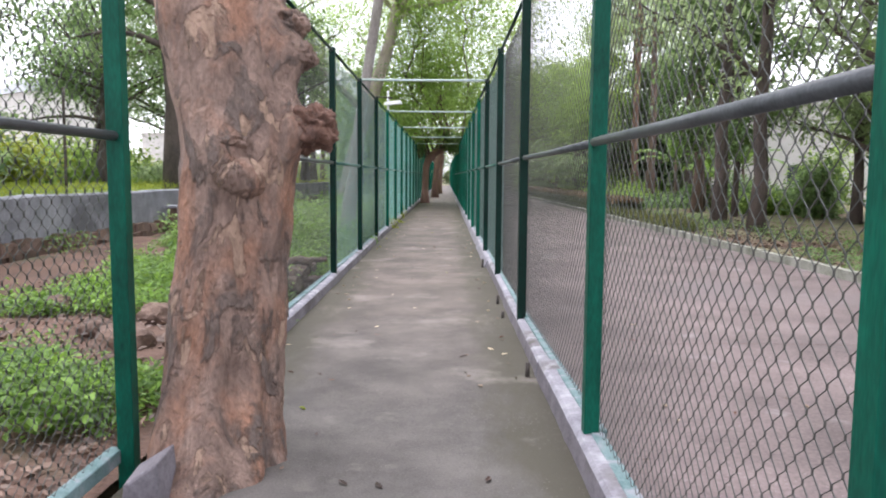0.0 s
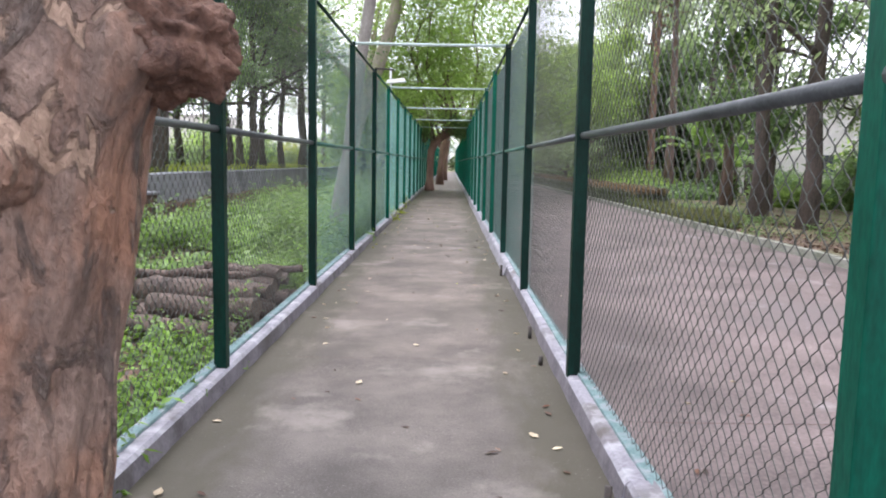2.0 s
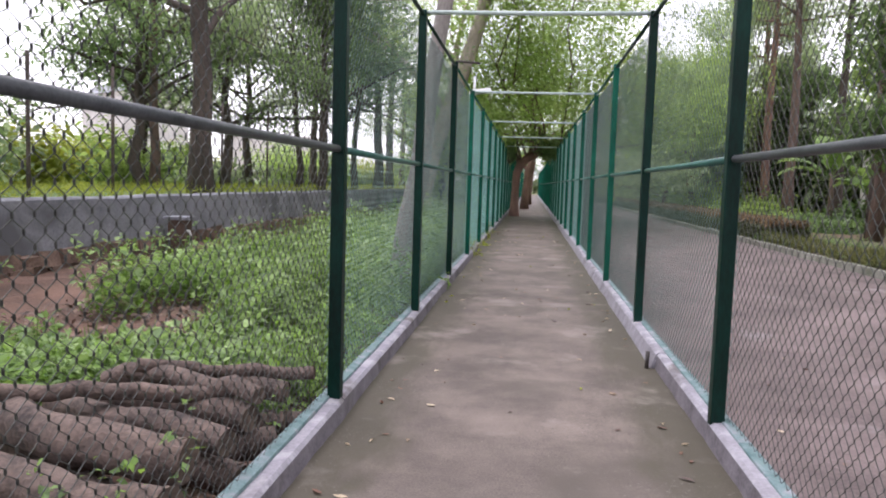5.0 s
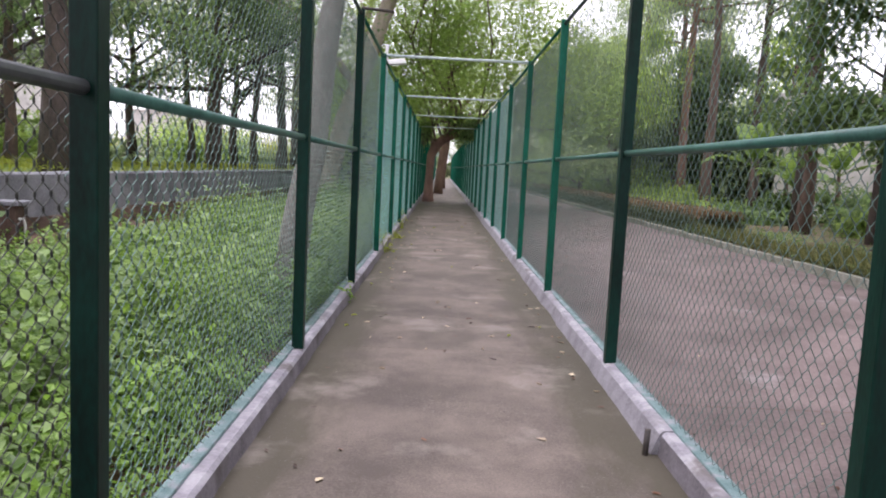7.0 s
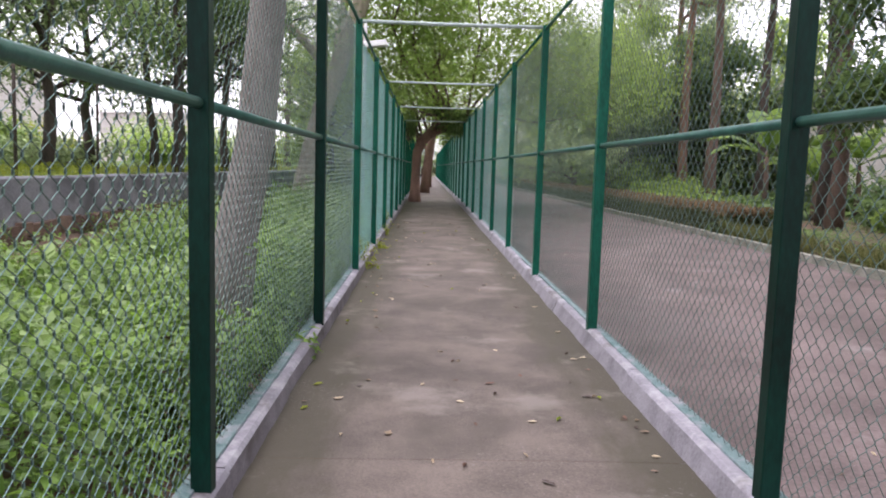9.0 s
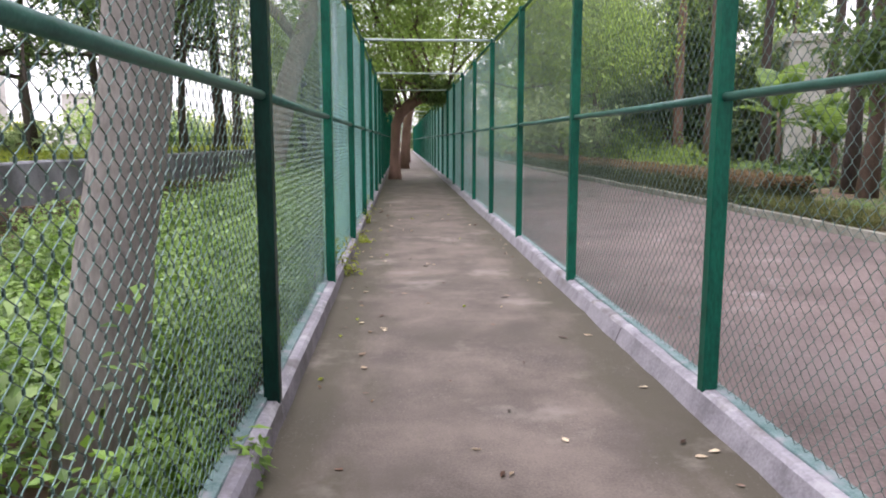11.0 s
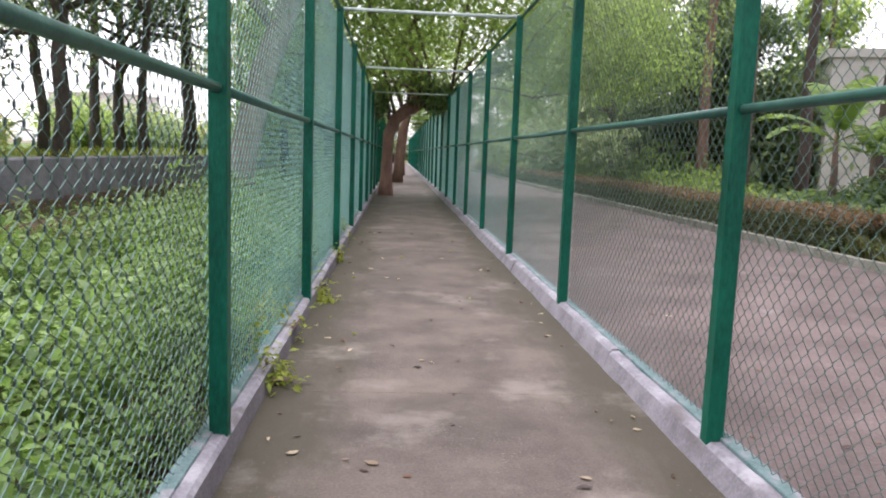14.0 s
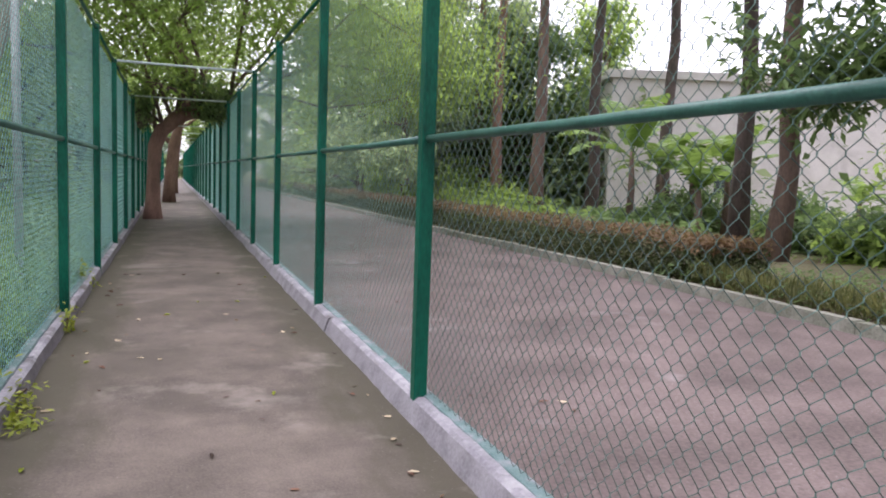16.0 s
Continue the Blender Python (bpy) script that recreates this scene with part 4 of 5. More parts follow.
def leafy_tree(at, height, seed, mat, bark, leaves, size, label, group, low=0.12, reach=2.6):
    """A full crown that starts low on the trunk."""
    rng = np.random.default_rng(seed)
    n = 6
    pts = [(rng.normal(0, 0.08), rng.normal(0, 0.08), -0.2 + height * 0.85 * k / n) for k in range(n + 1)]
    limbs = [(low + (1 - low) * q, rng.uniform(0, 360), rng.uniform(10, 55), reach * rng.uniform(0.7, 1.2) * (1.15 - 0.6 * q)) for q in np.linspace(0, 1, 18)]
    return tree("leafy_tree", at, label, rng, pts, np.linspace(0.2, 0.06, n + 1), limbs, mat, bark, leaves, size, 0.36, group, droop=0.25, twigs=5, sides=9)


for i, (x, y, h, mat) in enumerate([(8.4, 46.0, 8.5, M_FEATHER), (10.4, 48.5, 10.0, M_CANOPY), (8.3, 53.0, 10.0, M_FEATHER), (13.6, 46.5, 9.0, M_DEEP), (10.8, 56.0, 11.0, M_FEATHER), (8.2, 61.0, 11.0, M_CANOPY), (8.4, 70.0, 11.0, M_FEATHER),
                                    (15.0, 52.0, 11.0, M_FEATHER), (8.2, 80.0, 11.0, M_FEATHER), (12.5, 66.0, 12.0, M_DEEP), (18.0, 47.0, 10.0, M_CANOPY)]):
    leafy_tree((x, y, 0.05), h, 900 + i, mat, M_BARK_BROWN, 9000 if y < 58 else 4500, 0.30 if y < 58 else 0.42, "full green tree with a low crown beside the road", "leafy trees beside the road")
for i, (x, y, h, mat) in enumerate([(-4.6, 44.0, 6.5, M_CANOPY), (-3.6, 51.0, 7.5, M_FEATHER), (-5.4, 57.0, 8.5, M_DEEP), (-3.8, 65.0, 9.0, M_CANOPY), (-4.0, 75.0, 9.0, M_FEATHER), (-4.0, 86.0, 10.0, M_CANOPY), (-8.5, 62.0, 9.0, M_FEATHER)]):
    leafy_tree((x, y, 0.0), h, 930 + i, mat, M_BARK_DARK, 7500 if y < 58 else 4000, 0.30 if y < 58 else 0.42, "full green tree beyond the weeds beside the walk", "leafy trees beside the walk", reach=2.2)
for i, (x, y, h, mat) in enumerate([(-6.0, 116.0, 8.0, M_CANOPY), (-1.0, 118.0, 7.0, M_FEATHER), (3.5, 117.0, 8.0, M_CANOPY), (8.0, 115.0, 9.0, M_FEATHER), (5.0, 122.0, 11.0, M_FEATHER)]):
    leafy_tree((x, y, -0.1), h, 950 + i, mat, M_BARK_DARK, 3000, 0.6, "full green tree closing the far end of the walk", "leafy trees at the far end", reach=3.0)


for i, (x, y, h, mat) in enumerate([(8.9, 12.8, 9.5, M_FEATHER), (13.2, 16.5, 6.5, M_CANOPY), (12.8, 20.8, 6.0, M_FEATHER), (15.5, 24.5, 6.0, M_CANOPY), (12.0, 11.0, 8.0, M_FEATHER)]):
    leafy_tree((x, y, 0.05), h, 970 + i, mat, M_BARK_DARK, 6500, 0.22, "spreading green tree behind the road", "leafy trees beside the road", low=0.34, reach=3.6 if i == 0 else 2.4)
for i, (x, y, h) in enumerate([(-10.8, 14.8, 7.5), (-13.5, 20.5, 8.0), (-12.2, 27.5, 7.5), (-9.4, 9.5, 7.0), (-15.0, 33.0, 8.0), (-10.8, 31.0, 8.0), (-9.4, 40.5, 8.5), (-12.4, 37.0, 8.5)]):
    leafy_tree((x, y, TERRACE - 0.05), h, 980 + i, M_FEATHER if i % 2 else M_DEEP, M_BARK_DARK, 6000, 0.21, "spreading green tree on the raised lawn", "trees on the raised lawn", low=0.36, reach=3.0)


# ---- shrubs, hedge, weeds ----
def shrub(at, size, mat, leaves, leaf, seed, label, group="shrubs behind the road", name="shrub"):
    """Several stems, clumped leaves with an uneven outline."""
    rng = np.random.default_rng(seed)
    root = thing(name, at, label, "shrub", group)
    b, ends = Build(), []
    for _ in range(9):
        d = (rng.normal(0, 0.5), rng.normal(0, 0.5), 1.0)
        pts = limb_points(rng, (rng.normal(0, 0.1), rng.normal(0, 0.1), -0.1), d, size[2] * rng.uniform(0.6, 0.95), 5, 0.03)
        pts[:, 0] *= size[0] / size[2] * 1.4
        pts[:, 1] *= size[1] / size[2] * 1.4
        b.tube(pts, np.linspace(0.03, 0.008, 6), 3, caps=False)
        ends += list(pts[1:])
    tagged(part("brushwood", b, M_BARK_BROWN, root), kind="stuff")
    ends = np.array(ends)
    c = ends[rng.integers(0, len(ends), leaves)] + rng.normal(0, 1, (leaves, 3)) * np.array([size[0], size[1], size[2] * 0.8]) * 0.17
    c[:, 2] = np.maximum(c[:, 2], 0.03)
    b = Build()
    b.add_quads(leaf_quads(rng, c, leaf, 0.45, 0.2))
    tagged(part("foliage", b, mat, root), kind="stuff")
    return root


rng = np.random.default_rng(21)
k = 0
for y in np.arange(8, 100, 3.6):
    for x, tall, mat in ((rng.uniform(15.5, 18), rng.uniform(1.5, 2.8), M_FEATHER), (rng.uniform(19, 23), rng.uniform(2.4, 4.2) if y < 42 else rng.uniform(5, 8), M_FEATHER)):
        if 25 < y < 44:
            continue
        shrub((x, y + rng.uniform(-1, 1), 0.05), (3.0, 3.0, tall * 1.25), mat if k % 3 else M_CANOPY, 2000, 0.58, 300 + k, "dense green shrub at the edge of the grounds")
        k += 1
for x, y, tall, mat in ((9.2, 49, 3.2, M_CANOPY), (9.6, 54, 4.5, M_FEATHER), (8.8, 60, 5.0, M_FEATHER), (8.4, 66, 5.5, M_CANOPY), (10.5, 46, 2.2, M_CANOPY), (8.2, 74, 6, M_FEATHER), (8.0, 84, 6, M_FEATHER), (12.6, 52, 6, M_FEATHER),
                        (12.5, 60, 7, M_FEATHER), (11.5, 68, 7, M_CANOPY), (14, 47, 5, M_DEEP), (10.8, 43, 1.3, M_CANOPY), (14.2, 45.5, 7.5, M_DEEP), (13.2, 50, 8, M_FEATHER), (15.5, 43.5, 5.5, M_FEATHER), (10.6, 51, 6.5, M_FEATHER), (9.4, 38, 0.9, M_CANOPY), (10.2, 35, 0.9, M_DEEP)):
    shrub((x, y, 0.05), (2.6, 2.8, tall), mat, 2600, 0.34, 400 + k, "dense green shrub beside the road")
    k += 1
for y in np.arange(8, 100, 2.6):
    x = -rng.uniform(14, 24)
    shrub((x, y, TERRACE - 0.1), (2.8, 2.8, rng.uniform(1.6, 4.2)), (M_YELLOW, M_CANOPY, M_DEEP, M_FEATHER)[k % 4], 1700, 0.34, 500 + k, "yellow-green shrub beyond the raised lawn", "shrubs on the raised lawn")
    k += 1


def strip_leaves(name, mat, count, seed, x0, x1, y0, y1, z, tall, size, label, category, aspect=0.45, droop=0.0, keep=None, spread=1.0):
    rng = np.random.default_rng(seed)
    c = np.stack([rng.uniform(x0, x1, count), y0 + (y1 - y0) * rng.uniform(0, 1, count) ** 1.35, np.zeros(count)], 1)
    patch = np.array([noise.noise(Vector((x * 0.8, y * 0.8, 9.0))) for x, y, _ in c])
    if keep is not None:
        c, patch = c[keep(c, patch)], patch[keep(c, patch)]
    h = tall * (0.35 + 1.25 * np.clip(patch + 0.35, 0, 1)) * np.interp(c[:, 1], (8, 15), (0.75, 1.2))
    c[:, 2] = z + h * rng.uniform(0.0, 1.0, len(c)) ** 0.8
    b = Build()
    b.add_quads(leaf_quads(rng, c, size, aspect, droop, spread))
    return solid(name, b, mat, label, category, "stuff")


BARE = [(-1.8, 2.4, 1.0, 1.65), (-3.2, 6.5, 1.2, 0.8), (-1.95, 6.6, 0.55, 0.45), (-5.3, 10.5, 1.3, 3.8), (-3.8, 11.45, 1.1, 0.75), (-3.4, 12.6, 0.5, 0.4), (-4.6, 4.0, 1.4, 1.4), (-1.75, 8.55, 0.75, 0.8), (-1.62, 14.55, 0.36, 0.75)]


def weed_keep(c, p):
    gap = np.min([np.hypot((c[:, 0] - x) / rx, (c[:, 1] - y) / ry) for x, y, rx, ry in BARE], axis=0) + 0.25 * p
    tree_foot = (c[:, 0] > -1.35) & (c[:, 1] > 2.9) & (c[:, 1] < 4.7)
    return ~((gap < 1) | (p < -0.38) | (c[:, 0] < -5.5) & (p < 0.15) | tree_foot)


def weed_plants(name, mat, count, seed, x0, x1, y0, y1, tall, leaf, per, label):
    """Single plants: leaves stand out in whorls along a stem, so that the stand has tops and dark gaps."""
    rng = np.random.default_rng(seed)
    c = np.stack([rng.uniform(x0, x1, count), y0 + (y1 - y0) * rng.uniform(0, 1, count) ** 1.3, np.full(count, -0.04)], 1)
    p = np.array([noise.noise(Vector((x * 0.8, y * 0.8, 9.0))) for x, y, _ in c])
    ok = weed_keep(c, p)
    c, p = c[ok], p[ok]
    n = len(c)
    h = tall * rng.uniform(0.35, 1.15, n) * (0.45 + 1.7 * np.clip(p + 0.25, 0, 1)) * np.interp(c[:, 1], (8, 14), (0.72, 1.15))
    size = leaf * rng.uniform(0.7, 1.35, n)
    lean = rng.normal(0, 0.22, (n, 2))
    u = rng.uniform(0.15, 1.0, (n, per)) ** 0.7
    az = rng.uniform(0, 2 * math.pi, (n, per))
    el = rng.normal(0.25, 0.38, (n, per)) + 0.5 * (u > 0.9)
    out = np.stack([np.cos(az) * np.cos(el), np.sin(az) * np.cos(el), np.sin(el)], 2)
    base = c[:, None, :] + np.stack([lean[:, :1] * u * h[:, None], lean[:, 1:] * u * h[:, None], u * h[:, None]], 2)
    base = base + out * (0.4 * size[:, None, None]) * np.array([1, 1, 0.2])
    across = np.stack([-np.sin(az), np.cos(az), rng.normal(0, 0.3, (n, per))], 2)
    L = (size[:, None] * rng.uniform(0.7, 1.3, (n, per)) * (1.15 - 0.4 * u))[:, :, None]
    mid = base + out * L * 0.45
    tip = base + out * L + np.array([0, 0, -0.22]) * L
    quads = np.stack([base, mid + across * L * 0.27, tip, mid - across * L * 0.27], 2).reshape(-1, 4, 3)
    quads[:, :, 0] = np.minimum(quads[:, :, 0], LEFT - 0.075)
    b = Build()
    b.add_quads(quads)
    return solid(name, b, mat, label, "weeds", "stuff")


weed_plants("weeds", M_WEED, 5200, 31, -4.4, LEFT - 0.16, 1.8, 34, 0.38, 0.085, 14, "lush green broad-leaved weeds along the fence")
weed_plants("herbs", M_GRASS, 4600, 131, -3.8, LEFT - 0.12, 3.4, 30, 0.42, 0.055, 14, "darker small-leaved herbs among the weeds")
weed_plants("pale_weeds", M_WEED_PALE, 2600, 331, -4.4, LEFT - 0.45, 9.6, 34, 0.50, 0.105, 15, "tall pale soft-leaved weeds standing above the rest")
weed_plants("fence_weeds", M_GRASS, 900, 431, LEFT - 0.55, LEFT - 0.10, 13.5, 30, 0.62, 0.075, 18, "dark green weeds climbing against the fence")
strip_leaves("weed_carpet", M_WEED, 60000, 231, -4.8, LEFT - 0.12, 1.5, 38, -0.05, 0.13, 0.045, "low carpet of small green weeds", "weeds", 0.6, keep=weed_keep)
strip_leaves("weeds_rear", M_GRASS, 40000, 32, -6.6, -3.6, 4, 48, -0.04, 0.26, 0.09, "green weeds and grass in front of the low wall", "weeds", 0.4, keep=weed_keep)
strip_leaves("grass_blades", M_GRASS, 9000, 38, -5.0, LEFT - 0.14, 9.8, 34, -0.05, 0.26, 0.26, "long thin grass blades among the weeds", "grass", 0.05, -1.1, keep=weed_keep)
strip_leaves("leaf_litter", M_LITTER_BROWN, 8000, 39, -4.8, LEFT - 0.13, 1.2, 13.0, 0.0, 0.03, 0.075, "brown rotting leaf litter on bare earth", "leaf litter", 0.5, keep=lambda c, p: ~weed_keep(c, p))
strip_leaves("weeds_far", M_WEED, 16000, 33, -6.3, LEFT - 0.12, 38, 90, -0.04, 0.4, 0.16, "green weeds far along the fence", "weeds", 0.6)
strip_leaves("lawn_grass", M_YELLOW, 26000, 34, -12, WALL_X - 0.4, 8, 70, TERRACE - 0.03, 0.14, 0.13, "bright yellow-green lawn grass on the raised ground", "grass", 0.15, -0.6)
strip_leaves("ground_cover", M_DEEP, 15000, 35, ROAD_EDGE + 0.15, 8.2, 8, 27, 0.06, 0.20, 0.10, "low dark green ground cover behind the road kerb", "ground cover", 0.3, keep=lambda c, p: (p > 0.12) | (c[:, 1] > 19) & (p > -0.1))
strip_leaves("border_tufts", M_TUFT, 9000, 135, ROAD_EDGE + 0.16, 6.75, 17.8, 25.6, 0.05, 0.14, 0.27, "yellow-brown grass tufts edging the road", "grass", 0.07, -1.1, keep=lambda c, p: p > -0.25)
strip_leaves("roadside_litter", M_LITTER_BROWN, 14000, 136, ROAD_EDGE + 0.14, 9.6, 5, 24, 0.07, 0.03, 0.10, "brown fallen leaves on the bank beyond the road", "leaf litter", 0.5, keep=lambda c, p: p < 0.3)
strip_leaves("sparse_grass", M_GRASS, 14000, 36, 7.5, 15, 12, 45, 0.05, 0.09, 0.08, "thin dry grass under the roadside trees", "grass", 0.2, -0.4, keep=lambda c, p: p > 0.0)

hedge = thing("hedge", (0, 0, 0.05), "clipped dark hedge with a rusty brown flowering top", "hedge")
for name, mat, z0, z1, cnt, lab in (("foliage", M_HEDGE, 0.0, 0.52, 52000, ""), ("flower_top", M_HEDGE_TOP, 0.46, 0.66, 22000, "rusty brown flowering tips")):
    r2 = np.random.default_rng(41)
    c = np.stack([r2.uniform(6.15, 7.15, cnt), 25.4 + 55 * r2.uniform(0, 1, cnt) ** 1.5, r2.uniform(z0, z1, cnt)], 1)
    c[:, 2] += 0.06 * np.sin(c[:, 1] * 2.1) * c[:, 2]
    b = Build()
    b.add_quads(leaf_quads(r2, c, 0.085, 0.4, 0.0))
    tagged(part(name, b, mat, hedge, lab), kind="stuff")

# ---- log pile ----
def log(at, length, r, yaw, tilt, seed, name="log", label="cut log with dark rough bark lying in the weeds"):
    rng = np.random.default_rng(seed)
    root = thing(name, at, label, "log", "log pile")
    a = radians(yaw)
    t = radians(tilt)
    d = np.array((math.cos(a) * math.cos(t), math.sin(a) * math.cos(t), math.sin(t)))
    k = np.linspace(-0.5, 0.5, 9)
    bow = rng.normal(0, 0.25, 3) * r * 3
    pts = np.outer(k * length, d) + rng.normal(0, 0.010, (9, 3)) + np.outer(1 - 4 * k * k, bow * np.array([1, 1, 0.4]))
    b = Build()
    b.tube(pts, r * (1 + rng.normal(0, 0.05, 9)), 14, 0.05, rng, caps=False)
    part("bark", b, M_LOG, root, smooth=True)
    for s, e in ((-1, 0), (1, -1)):
        b = Build()
        b.tube([pts[e] - d * s * 0.004, pts[e] - d * s * 0.02], r * 0.97, 14)
        part("sawn_end", b, M_LOG_END, root)
    return root


for i, (x, y, z, L, r, yaw, tilt) in enumerate([(-1.74, 7.80, 0.07, 0.95, 0.085, -15, 0), (-1.66, 8.03, 0.21, 0.98, 0.09, -17, 0), (-1.80, 8.25, 0.07, 1.0, 0.09, -12, 0), (-1.86, 8.42, 0.25, 1.12, 0.10, -19, 1),
                                             (-1.78, 8.62, 0.07, 1.1, 0.075, -6, 0), (-1.86, 8.85, 0.09, 1.3, 0.07, 10, 0), (-1.80, 8.72, 0.22, 1.2, 0.06, -22, 2), (-1.88, 9.02, 0.21, 1.25, 0.065, -14, 3), (-1.84, 9.22, 0.08, 1.2, 0.065, 8, 0),
                                             (-1.80, 9.36, 0.22, 1.05, 0.06, -3, 0), (-1.70, 9.10, 0.33, 1.0, 0.045, -28, 4), (-1.92, 8.80, 0.34, 1.1, 0.04, 24, -4), (-1.65, 9.50, 0.07, 0.95, 0.05, -18, 0), (-1.60, 9.30, 0.34, 0.9, 0.035, 16, -3)]):
    log((x, y, z), L, r, yaw, tilt, 50 + i)


def stone(at, size, seed):
    rng = np.random.default_rng(seed)
    bm = bmesh.new()
    bmesh.ops.create_icosphere(bm, subdivisions=3, radius=1)
    for v in bm.verts:
        k = 1 + 0.28 * noise.noise(v.co * 1.6 + Vector((seed, 0, 0))) + 0.08 * noise.noise(v.co * 5)
        v.co = Vector((v.co.x * size[0] * k, v.co.y * size[1] * k, max(v.co.z, -0.6) * size[2] * k))
    me = bpy.data.meshes.new("stone")
    bm.to_mesh(me)
    bm.free()
    me.materials.append(M_FOOTING)
    return solid("stone", me, None, "rough reddish-brown stone half buried in earth", "stone", group="stones in the weeds", at=at)


for i, (x, y, s) in enumerate([(-2.25, 6.0, 0.2), (-2.7, 6.5, 0.13), (-3.1, 5.4, 0.16), (-3.6, 7.6, 0.14), (-2.0, 5.2, 0.11), (-2.4, 7.15, 0.16)]):
    stone((x, y, 0.02), (s * 1.25, s, s * 0.8), 60 + i)


# ---- banana plants ----
def banana(at, height, seed):
    rng = np.random.default_rng(seed)
    root = thing("banana_plant", at, "banana plant with large torn pale green leaves", "banana plant", "banana plants by the building")
    b = Build()
    b.tube([(0, 0, -0.1), (0.03, 0, height * 0.3), (0, 0.03, height * 0.55)], (0.11, 0.09, 0.05), 9)
    part("stem", b, M_BARK_BROWN, root, smooth=True)
    for i in range(8):
        az = i * 2.4 + rng.uniform(-0.3, 0.3)
        el = rng.uniform(0.5, 1.35)
        L = height * rng.uniform(0.5, 0.65)
        d = np.array((math.cos(az), math.sin(az), 0))
        side = np.array((-math.sin(az), math.cos(az), 0))
        p = np.array((0, 0, height * 0.5))
        mid, n = [], 12
        for k in range(n + 1):
            mid.append(p.copy())
            e = el - 1.5 * (k / n) ** 1.6
            p = p + (d * math.cos(e) + np.array((0, 0, math.sin(e)))) * L / n
        quads = []
        for k in range(2, n):
            w0, w1 = (L * 0.17 * math.sin(math.pi * min(1, (q - 1.4) / (n - 1.4))) ** 0.6 + 0.004 for q in (k, k + 0.92))
            for s in (-1, 1):
                dip = np.array((0, 0, -0.25))
                a1 = mid[k] + (mid[k + 1] - mid[k]) * 0.92
                quads.append([mid[k], mid[k] + side * s * w0 + dip * w0 * rng.uniform(0, 1.4), a1 + side * s * w1 + dip * w1 * rng.uniform(0, 1.4), a1])
        b = Build()
        b.add_quads(quads)
        b.tube(mid, np.linspace(0.02, 0.004, n + 1), 5)
        part("leaf", b, M_BANANA, root)
    return root


for i, (x, y, h) in enumerate([(10.9, 34.2, 3.9), (14.0, 34.2, 3.5), (12.2, 33.4, 2.9), (12.6, 35.2, 3.2), (11.6, 32.4, 2.4), (16.6, 32.2, 2.0)]):
    banana((x, y, 0.05), h, 70 + i)
for i, (x, y, h) in enumerate([(12.8, 30.5, 1.5), (11.4, 33.0, 1.3), (14.4, 31.0, 1.0), (12.2, 28.0, 1.2), (13.8, 27.5, 2.0), (15.5, 29.5, 3.0), (13.0, 25.0, 2.6), (14.5, 23.0, 3.4), (15.0, 20.0, 3.4), (12.7, 29.4, 1.0), (13.8, 28.6, 1.6), (15.2, 32.4, 0.9), (17.5, 34.5, 1.1), (15.0, 36.0, 1.6), (11.9, 27.4, 1.0)]):
    shrub((x, y, 0.05), (1.3, 1.3, h), (M_DEEP, M_CANOPY)[i % 3 == 2], 1900, 0.22, 600 + i, "dark glossy shrub in front of the white building", "shrubs by the building")


rng = np.random.default_rng(75)
row_tree((10.3, 25.6, 0.05), 7.5, 0.11, 760, M_DEEP, M_BARK_DARK, 9500, 0.28, 0.26, "dark broad-leaved tree beside the road", spread=0.72)
leafy_tree((-7.7, 32.5, TERRACE - 0.05), 8.5, 761, M_DEEP, M_BARK_DARK, 15000, 0.2, "dark leafy tree on the raised lawn", "trees on the raised lawn", low=0.36, reach=3.2)
for i, (x, y, h) in enumerate([(-1.22, 20.1, 0.42), (-1.24, 20.65, 0.4), (-1.24, 21.2, 0.42), (-1.3, 6.1, 0.34), (-1.35, 6.6, 0.3), (-1.45, 7.1, 0.36), (-1.25, 4.95, 0.3), (-1.25, 15.2, 0.32), (-1.2, 22.4, 0.36), (-1.22, 24.6, 0.34), (-1.25, 5.6, 0.3), (-1.3, 26.5, 0.45)]):
    shrub((x - 0.04, y, 0.0), (0.24, 0.46, h), M_YELLOW if y > 16 else M_WEED, 900, 0.055 if y > 16 else 0.075, 780 + i, "yellow-green leafy weed spilling over the kerb" if y > 16 else "bright green leafy weed growing against the kerb", "weeds on the kerb", "weed_plant")


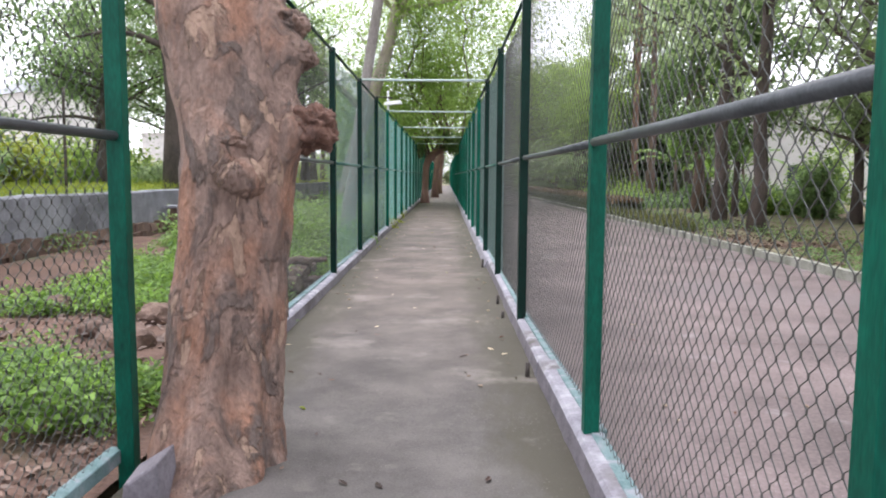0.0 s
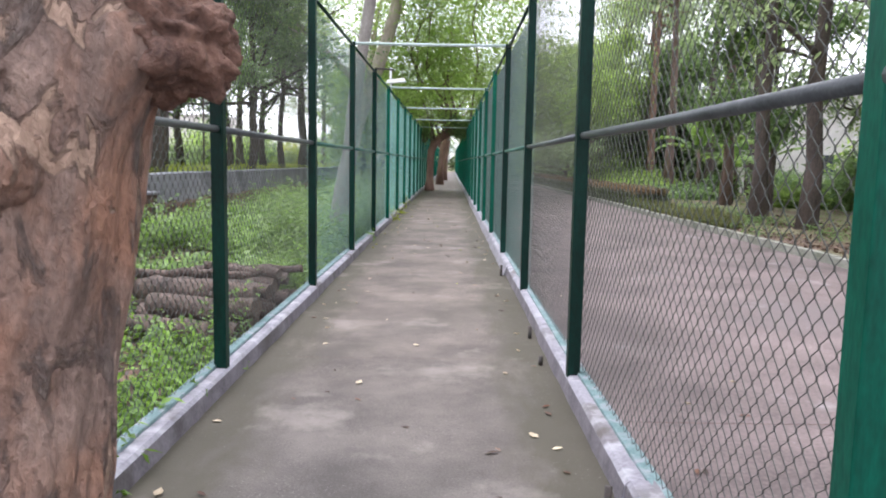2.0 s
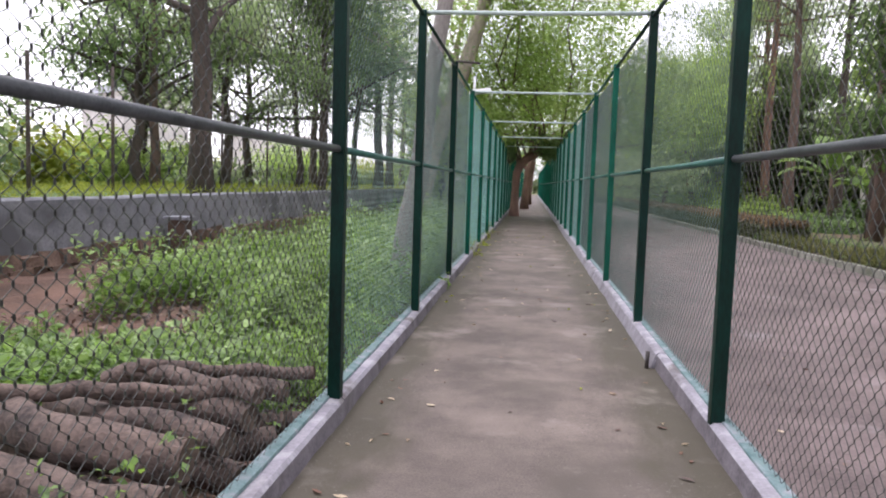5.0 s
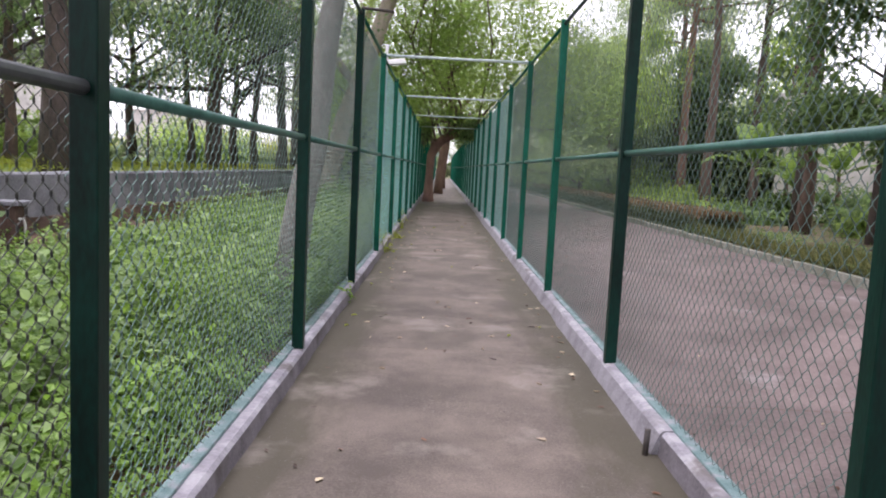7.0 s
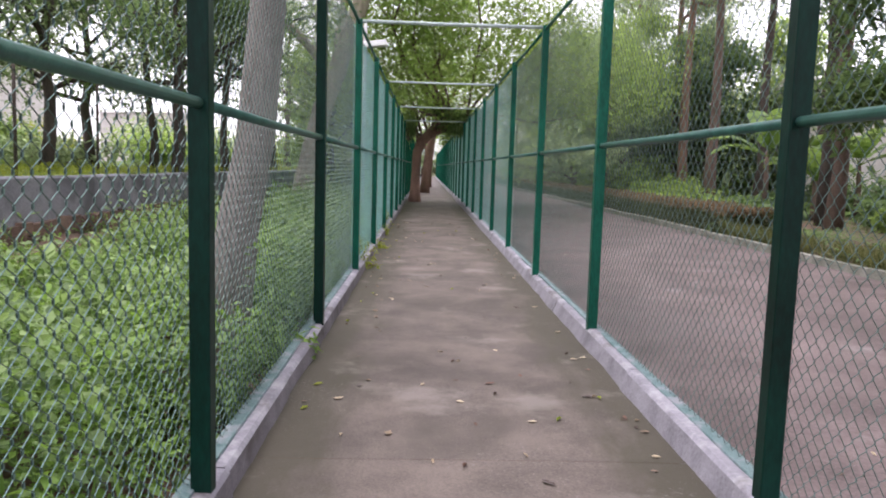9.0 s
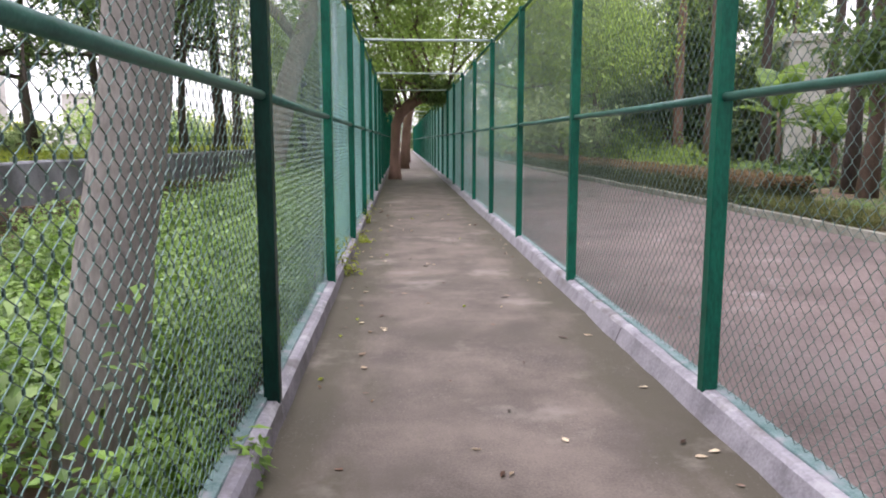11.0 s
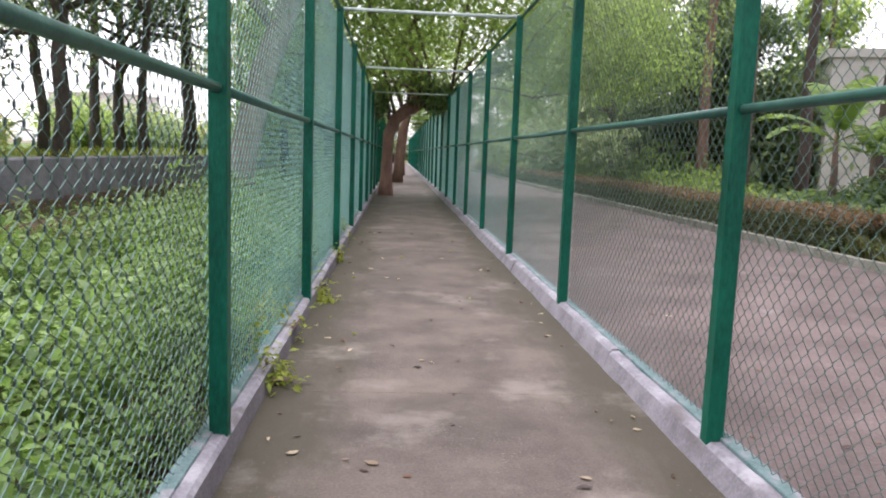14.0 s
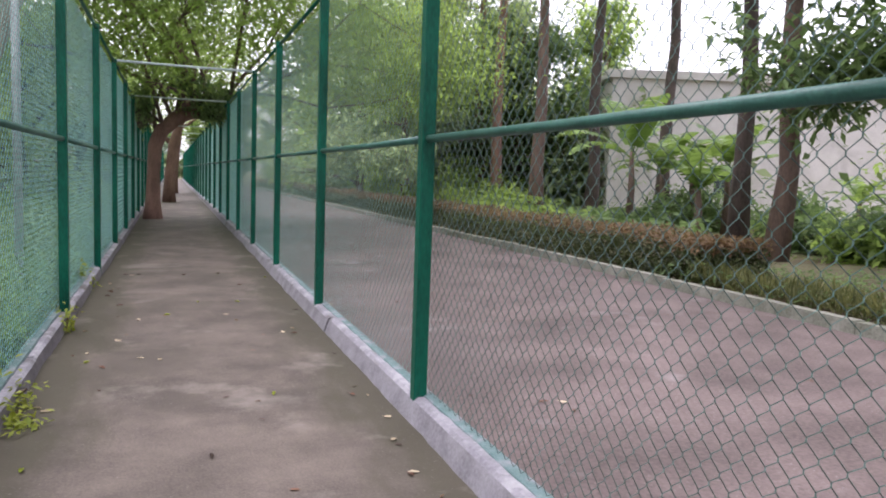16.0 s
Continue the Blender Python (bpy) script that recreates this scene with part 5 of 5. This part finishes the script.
# ---- buildings ----
def house(name, at, w, d, h, storeys, cols, wall_mat, label, roof=0.0, turn=0.0):
    """Walls, roof, and windows set in reveals on the front (towards local -x) and ends."""
    root = thing(name, at, label, "building", turn=turn)
    b = Build()
    b.box(0, d, -w / 2, w / 2, -1.2, h)
    part("wall", b, wall_mat, root)
    b = Build()
    if roof:
        b.add([(-0.3, -w / 2 - 0.3, h), (d + 0.3, -w / 2 - 0.3, h), (d + 0.3, w / 2 + 0.3, h), (-0.3, w / 2 + 0.3, h), (d / 2, -w / 2 - 0.3, h + roof), (d / 2, w / 2 + 0.3, h + roof)],
              [(0, 1, 4), (3, 5, 2), (0, 4, 5, 3), (1, 2, 5, 4), (0, 3, 2, 1)])
    else:
        b.box(-0.2, d + 0.2, -w / 2 - 0.2, w / 2 + 0.2, h, h + 0.3)
    part("roof", b, M_ROOF if roof else wall_mat, root)
    sh = h / storeys
    for s in range(storeys):
        for c in range(cols):
            y = -w / 2 + (c + 0.5) * w / cols
            b = Build()
            b.box(-0.05, 0.0, y - 0.55, y + 0.55, s * sh + 1.0, s * sh + 2.2)
            win = part("window", b, M_WHITE, root)
            b = Build()
            b.box(-0.07, -0.052, y - 0.47, y + 0.47, s * sh + 1.08, s * sh + 2.12)
            part("pane", b, M_PANE, win)
    return root


house("white_building", (23.7, 39.0, 0), 18, 8, 5.3, 1, 2, M_WHITE, "plain white rendered building behind banana plants", 0.0, 70)
house("white_building", (19.6, 19.0, 0), 11, 8, 4.0, 1, 2, M_WHITE, "plain white rendered building behind trees")
house("town_house", (-58, 118, 0), 14, 10, 13, 4, 4, M_WHITE, "distant white house of several storeys with gabled roof", 3.0, 235)
house("town_house", (-72, 90, 0), 16, 10, 8, 3, 4, M_WHITE, "distant white house beyond the lawn", 0.0, 220)
house("town_house", (-48, 150, 0), 14, 10, 9, 3, 4, M_WHITE, "distant pale house beyond the lawn", 0.0, 250)

# ---- lamp on its pole, thin poles, pipes ----
lamp = thing("street_lamp", (-1.55, 26.0, 0), "white street lamp head on a slim pale pole", "street lamp")
b = Build()
b.tube([(-0.1, 0, -0.1), (-0.1, 0, 4.3)], 0.04, 10)
part("pole", b, M_STEEL, lamp, smooth=True)
b = Build()
b.tube([(-0.1, 0, 3.80), (0.15, 0, 3.86)], 0.022, 8)
part("arm", b, M_STEEL, lamp, smooth=True)
b = Build()
v = [(0.1, -0.09, 3.80), (0.75, -0.13, 3.86), (0.75, 0.13, 3.86), (0.1, 0.09, 3.80), (0.14, -0.06, 3.92), (0.68, -0.08, 3.99), (0.68, 0.08, 3.99), (0.14, 0.06, 3.92)]
b.add([(x - 0.35, y, z) for x, y, z in v], [(0, 3, 2, 1), (4, 5, 6, 7), (0, 1, 5, 4), (1, 2, 6, 5), (2, 3, 7, 6), (3, 0, 4, 7)])
part("lamp_head", b, M_LAMPHEAD, lamp, "white lamp housing", bevel=0.02)

for i, (x, y, h) in enumerate([(-8.3, 17.0, 2.4), (-8.6, 20.0, 2.6), (-8.2, 24.5, 2.4), (-8.6, 29.0, 2.6), (-8.9, 13.0, 2.6)]):
    b = Build()
    b.tube([(0, 0, -0.1), (0.02, 0, h)], 0.035, 8)
    solid("fence_stake", b, M_BARK_DARK, "slim dark stake standing on the raised lawn", "stake", group="stakes on the lawn", smooth=True, at=(x, y, TERRACE - 0.03))

for x, y, z, h in ((RIGHT - 0.115, 8.05, 0.0, 0.10), (RIGHT - 0.12, 7.3, 0.0, 0.06), (RIGHT - 0.115, 5.15, 0.0, 0.10), (RIGHT - 0.115, 11.35, 0.0, 0.13)):
    b = Build()
    b.tube([(0, 0, -0.02), (0.004, 0, h)], 0.016, 8)
    solid("drain_pipe", b, M_DARKSTEEL, "short dark pipe stub set in the kerb joint", "pipe", group="pipe stubs", smooth=True, at=(x, y, z))


b = Build()
b.tube([(0.0, 0, 0), (0.18, 0, -0.01), (0.34, 0, -0.025)], 0.016, 8)
solid("bracket_arm", b, M_DARKSTEEL, "short dark steel arm on top of a fence post", "bracket", smooth=True, at=(LEFT, 15.7, TOP + 0.035))

tap = thing("tap_pillar", (-6.25, 18.2, -0.05), "small brown masonry pillar with a pale water pipe before the wall", "pillar")
b = Build()
b.box(-0.16, 0.16, -0.16, 0.16, 0, 0.62)
part("pillar", b, M_FOOTING, tap, bevel=0.02)
b = Build()
b.box(-0.22, 0.22, -0.2, 0.2, 0.62, 0.68)
part("cap", b, M_STONEWALL, tap, "grey cap slab", bevel=0.01)
b = Build()
b.tube([(0.20, 0, 0), (0.20, 0, 0.35), (0.19, -0.02, 0.42), (0.12, -0.12, 0.44)], 0.02, 8)
part("pipe", b, M_LAMPHEAD, tap, "pale plastic pipe", smooth=True)


# ---- fallen leaves ----
def fallen_leaf(size, seed):
    """A dry leaf, curled along its rib and twisted, with an uneven edge."""
    r = np.random.default_rng(seed)
    b = Build()
    k = np.linspace(0, 1, 7)
    wide, curl, fold, twist = r.uniform(0.18, 0.34), r.uniform(0.05, 0.5), r.uniform(0.1, 0.9), r.uniform(-0.8, 0.8)
    v = []
    for q in k:
        for e in (-1, 0, 1):
            w = wide * math.sin(math.pi * min(1, q * 0.92 + 0.05)) ** 0.8 * size * r.uniform(0.7, 1.15)
            v.append(((q - 0.5) * size, e * w * math.cos(fold), 0.004 + size * curl * (q - 0.5) ** 2 + abs(e) * w * math.sin(fold) * (1 + e * twist * (q - 0.5))))
    v.append((0.62 * size, 0.03 * size, 0.004 + size * curl * 0.3))
    b.add(v, [(i * 3 + j, (i + 1) * 3 + j, (i + 1) * 3 + j + 1, i * 3 + j + 1) for i in range(6) for j in range(2)] + [(18, 21, 19), (19, 21, 20)])
    return b


rng = np.random.default_rng(80)
leaf_meshes = [fallen_leaf(s, 40 + i).mesh("fallen_leaf", m) for i, (s, m) in enumerate(((0.042, M_LITTER), (0.06, M_LITTER), (0.055, M_YELLOW), (0.042, M_LITTER_DARK), (0.07, M_LITTER_DARK), (0.052, M_LITTER_DARK), (0.05, M_LITTER), (0.036, M_LITTER_BROWN)))]
for i in range(290):
    y = 0.8 + 27 * rng.uniform(0, 1)
    edge = rng.uniform(0, 1) < 0.5
    x = (LEFT + 0.14 + abs(rng.normal(0, 0.2))) if edge and rng.uniform() < 0.5 else (RIGHT - 0.14 - abs(rng.normal(0, 0.15))) if edge else rng.uniform(LEFT + 0.15, RIGHT - 0.15)
    ob = new("fallen_leaf", leaf_meshes[rng.choice(8, p=[0.17, 0.10, 0.06, 0.2, 0.07, 0.12, 0.12, 0.16])])
    ob.matrix_world = pose(x, y, bumpy(x, y, 0.012, 0.8) + 0.001, rng.uniform(-6, 6), rng.uniform(-6, 6), rng.uniform(0, 360))
    tagged(ob, "small dry fallen leaf lying on the concrete", "leaf", "fallen leaves")
for i in range(50):
    ob = new("fallen_leaf", leaf_meshes[rng.choice([0, 1, 3, 4, 5, 7])])
    x, y = 1.25 + abs(rng.normal(0, 0.9)), rng.uniform(3, 27)
    ob.matrix_world = pose(x, y, bumpy(x, y, 0.012, 0.5) + 0.002, rng.uniform(-6, 6), rng.uniform(-6, 6), rng.uniform(0, 360))
    tagged(ob, "small dry fallen leaf lying on the road", "leaf", "fallen leaves")
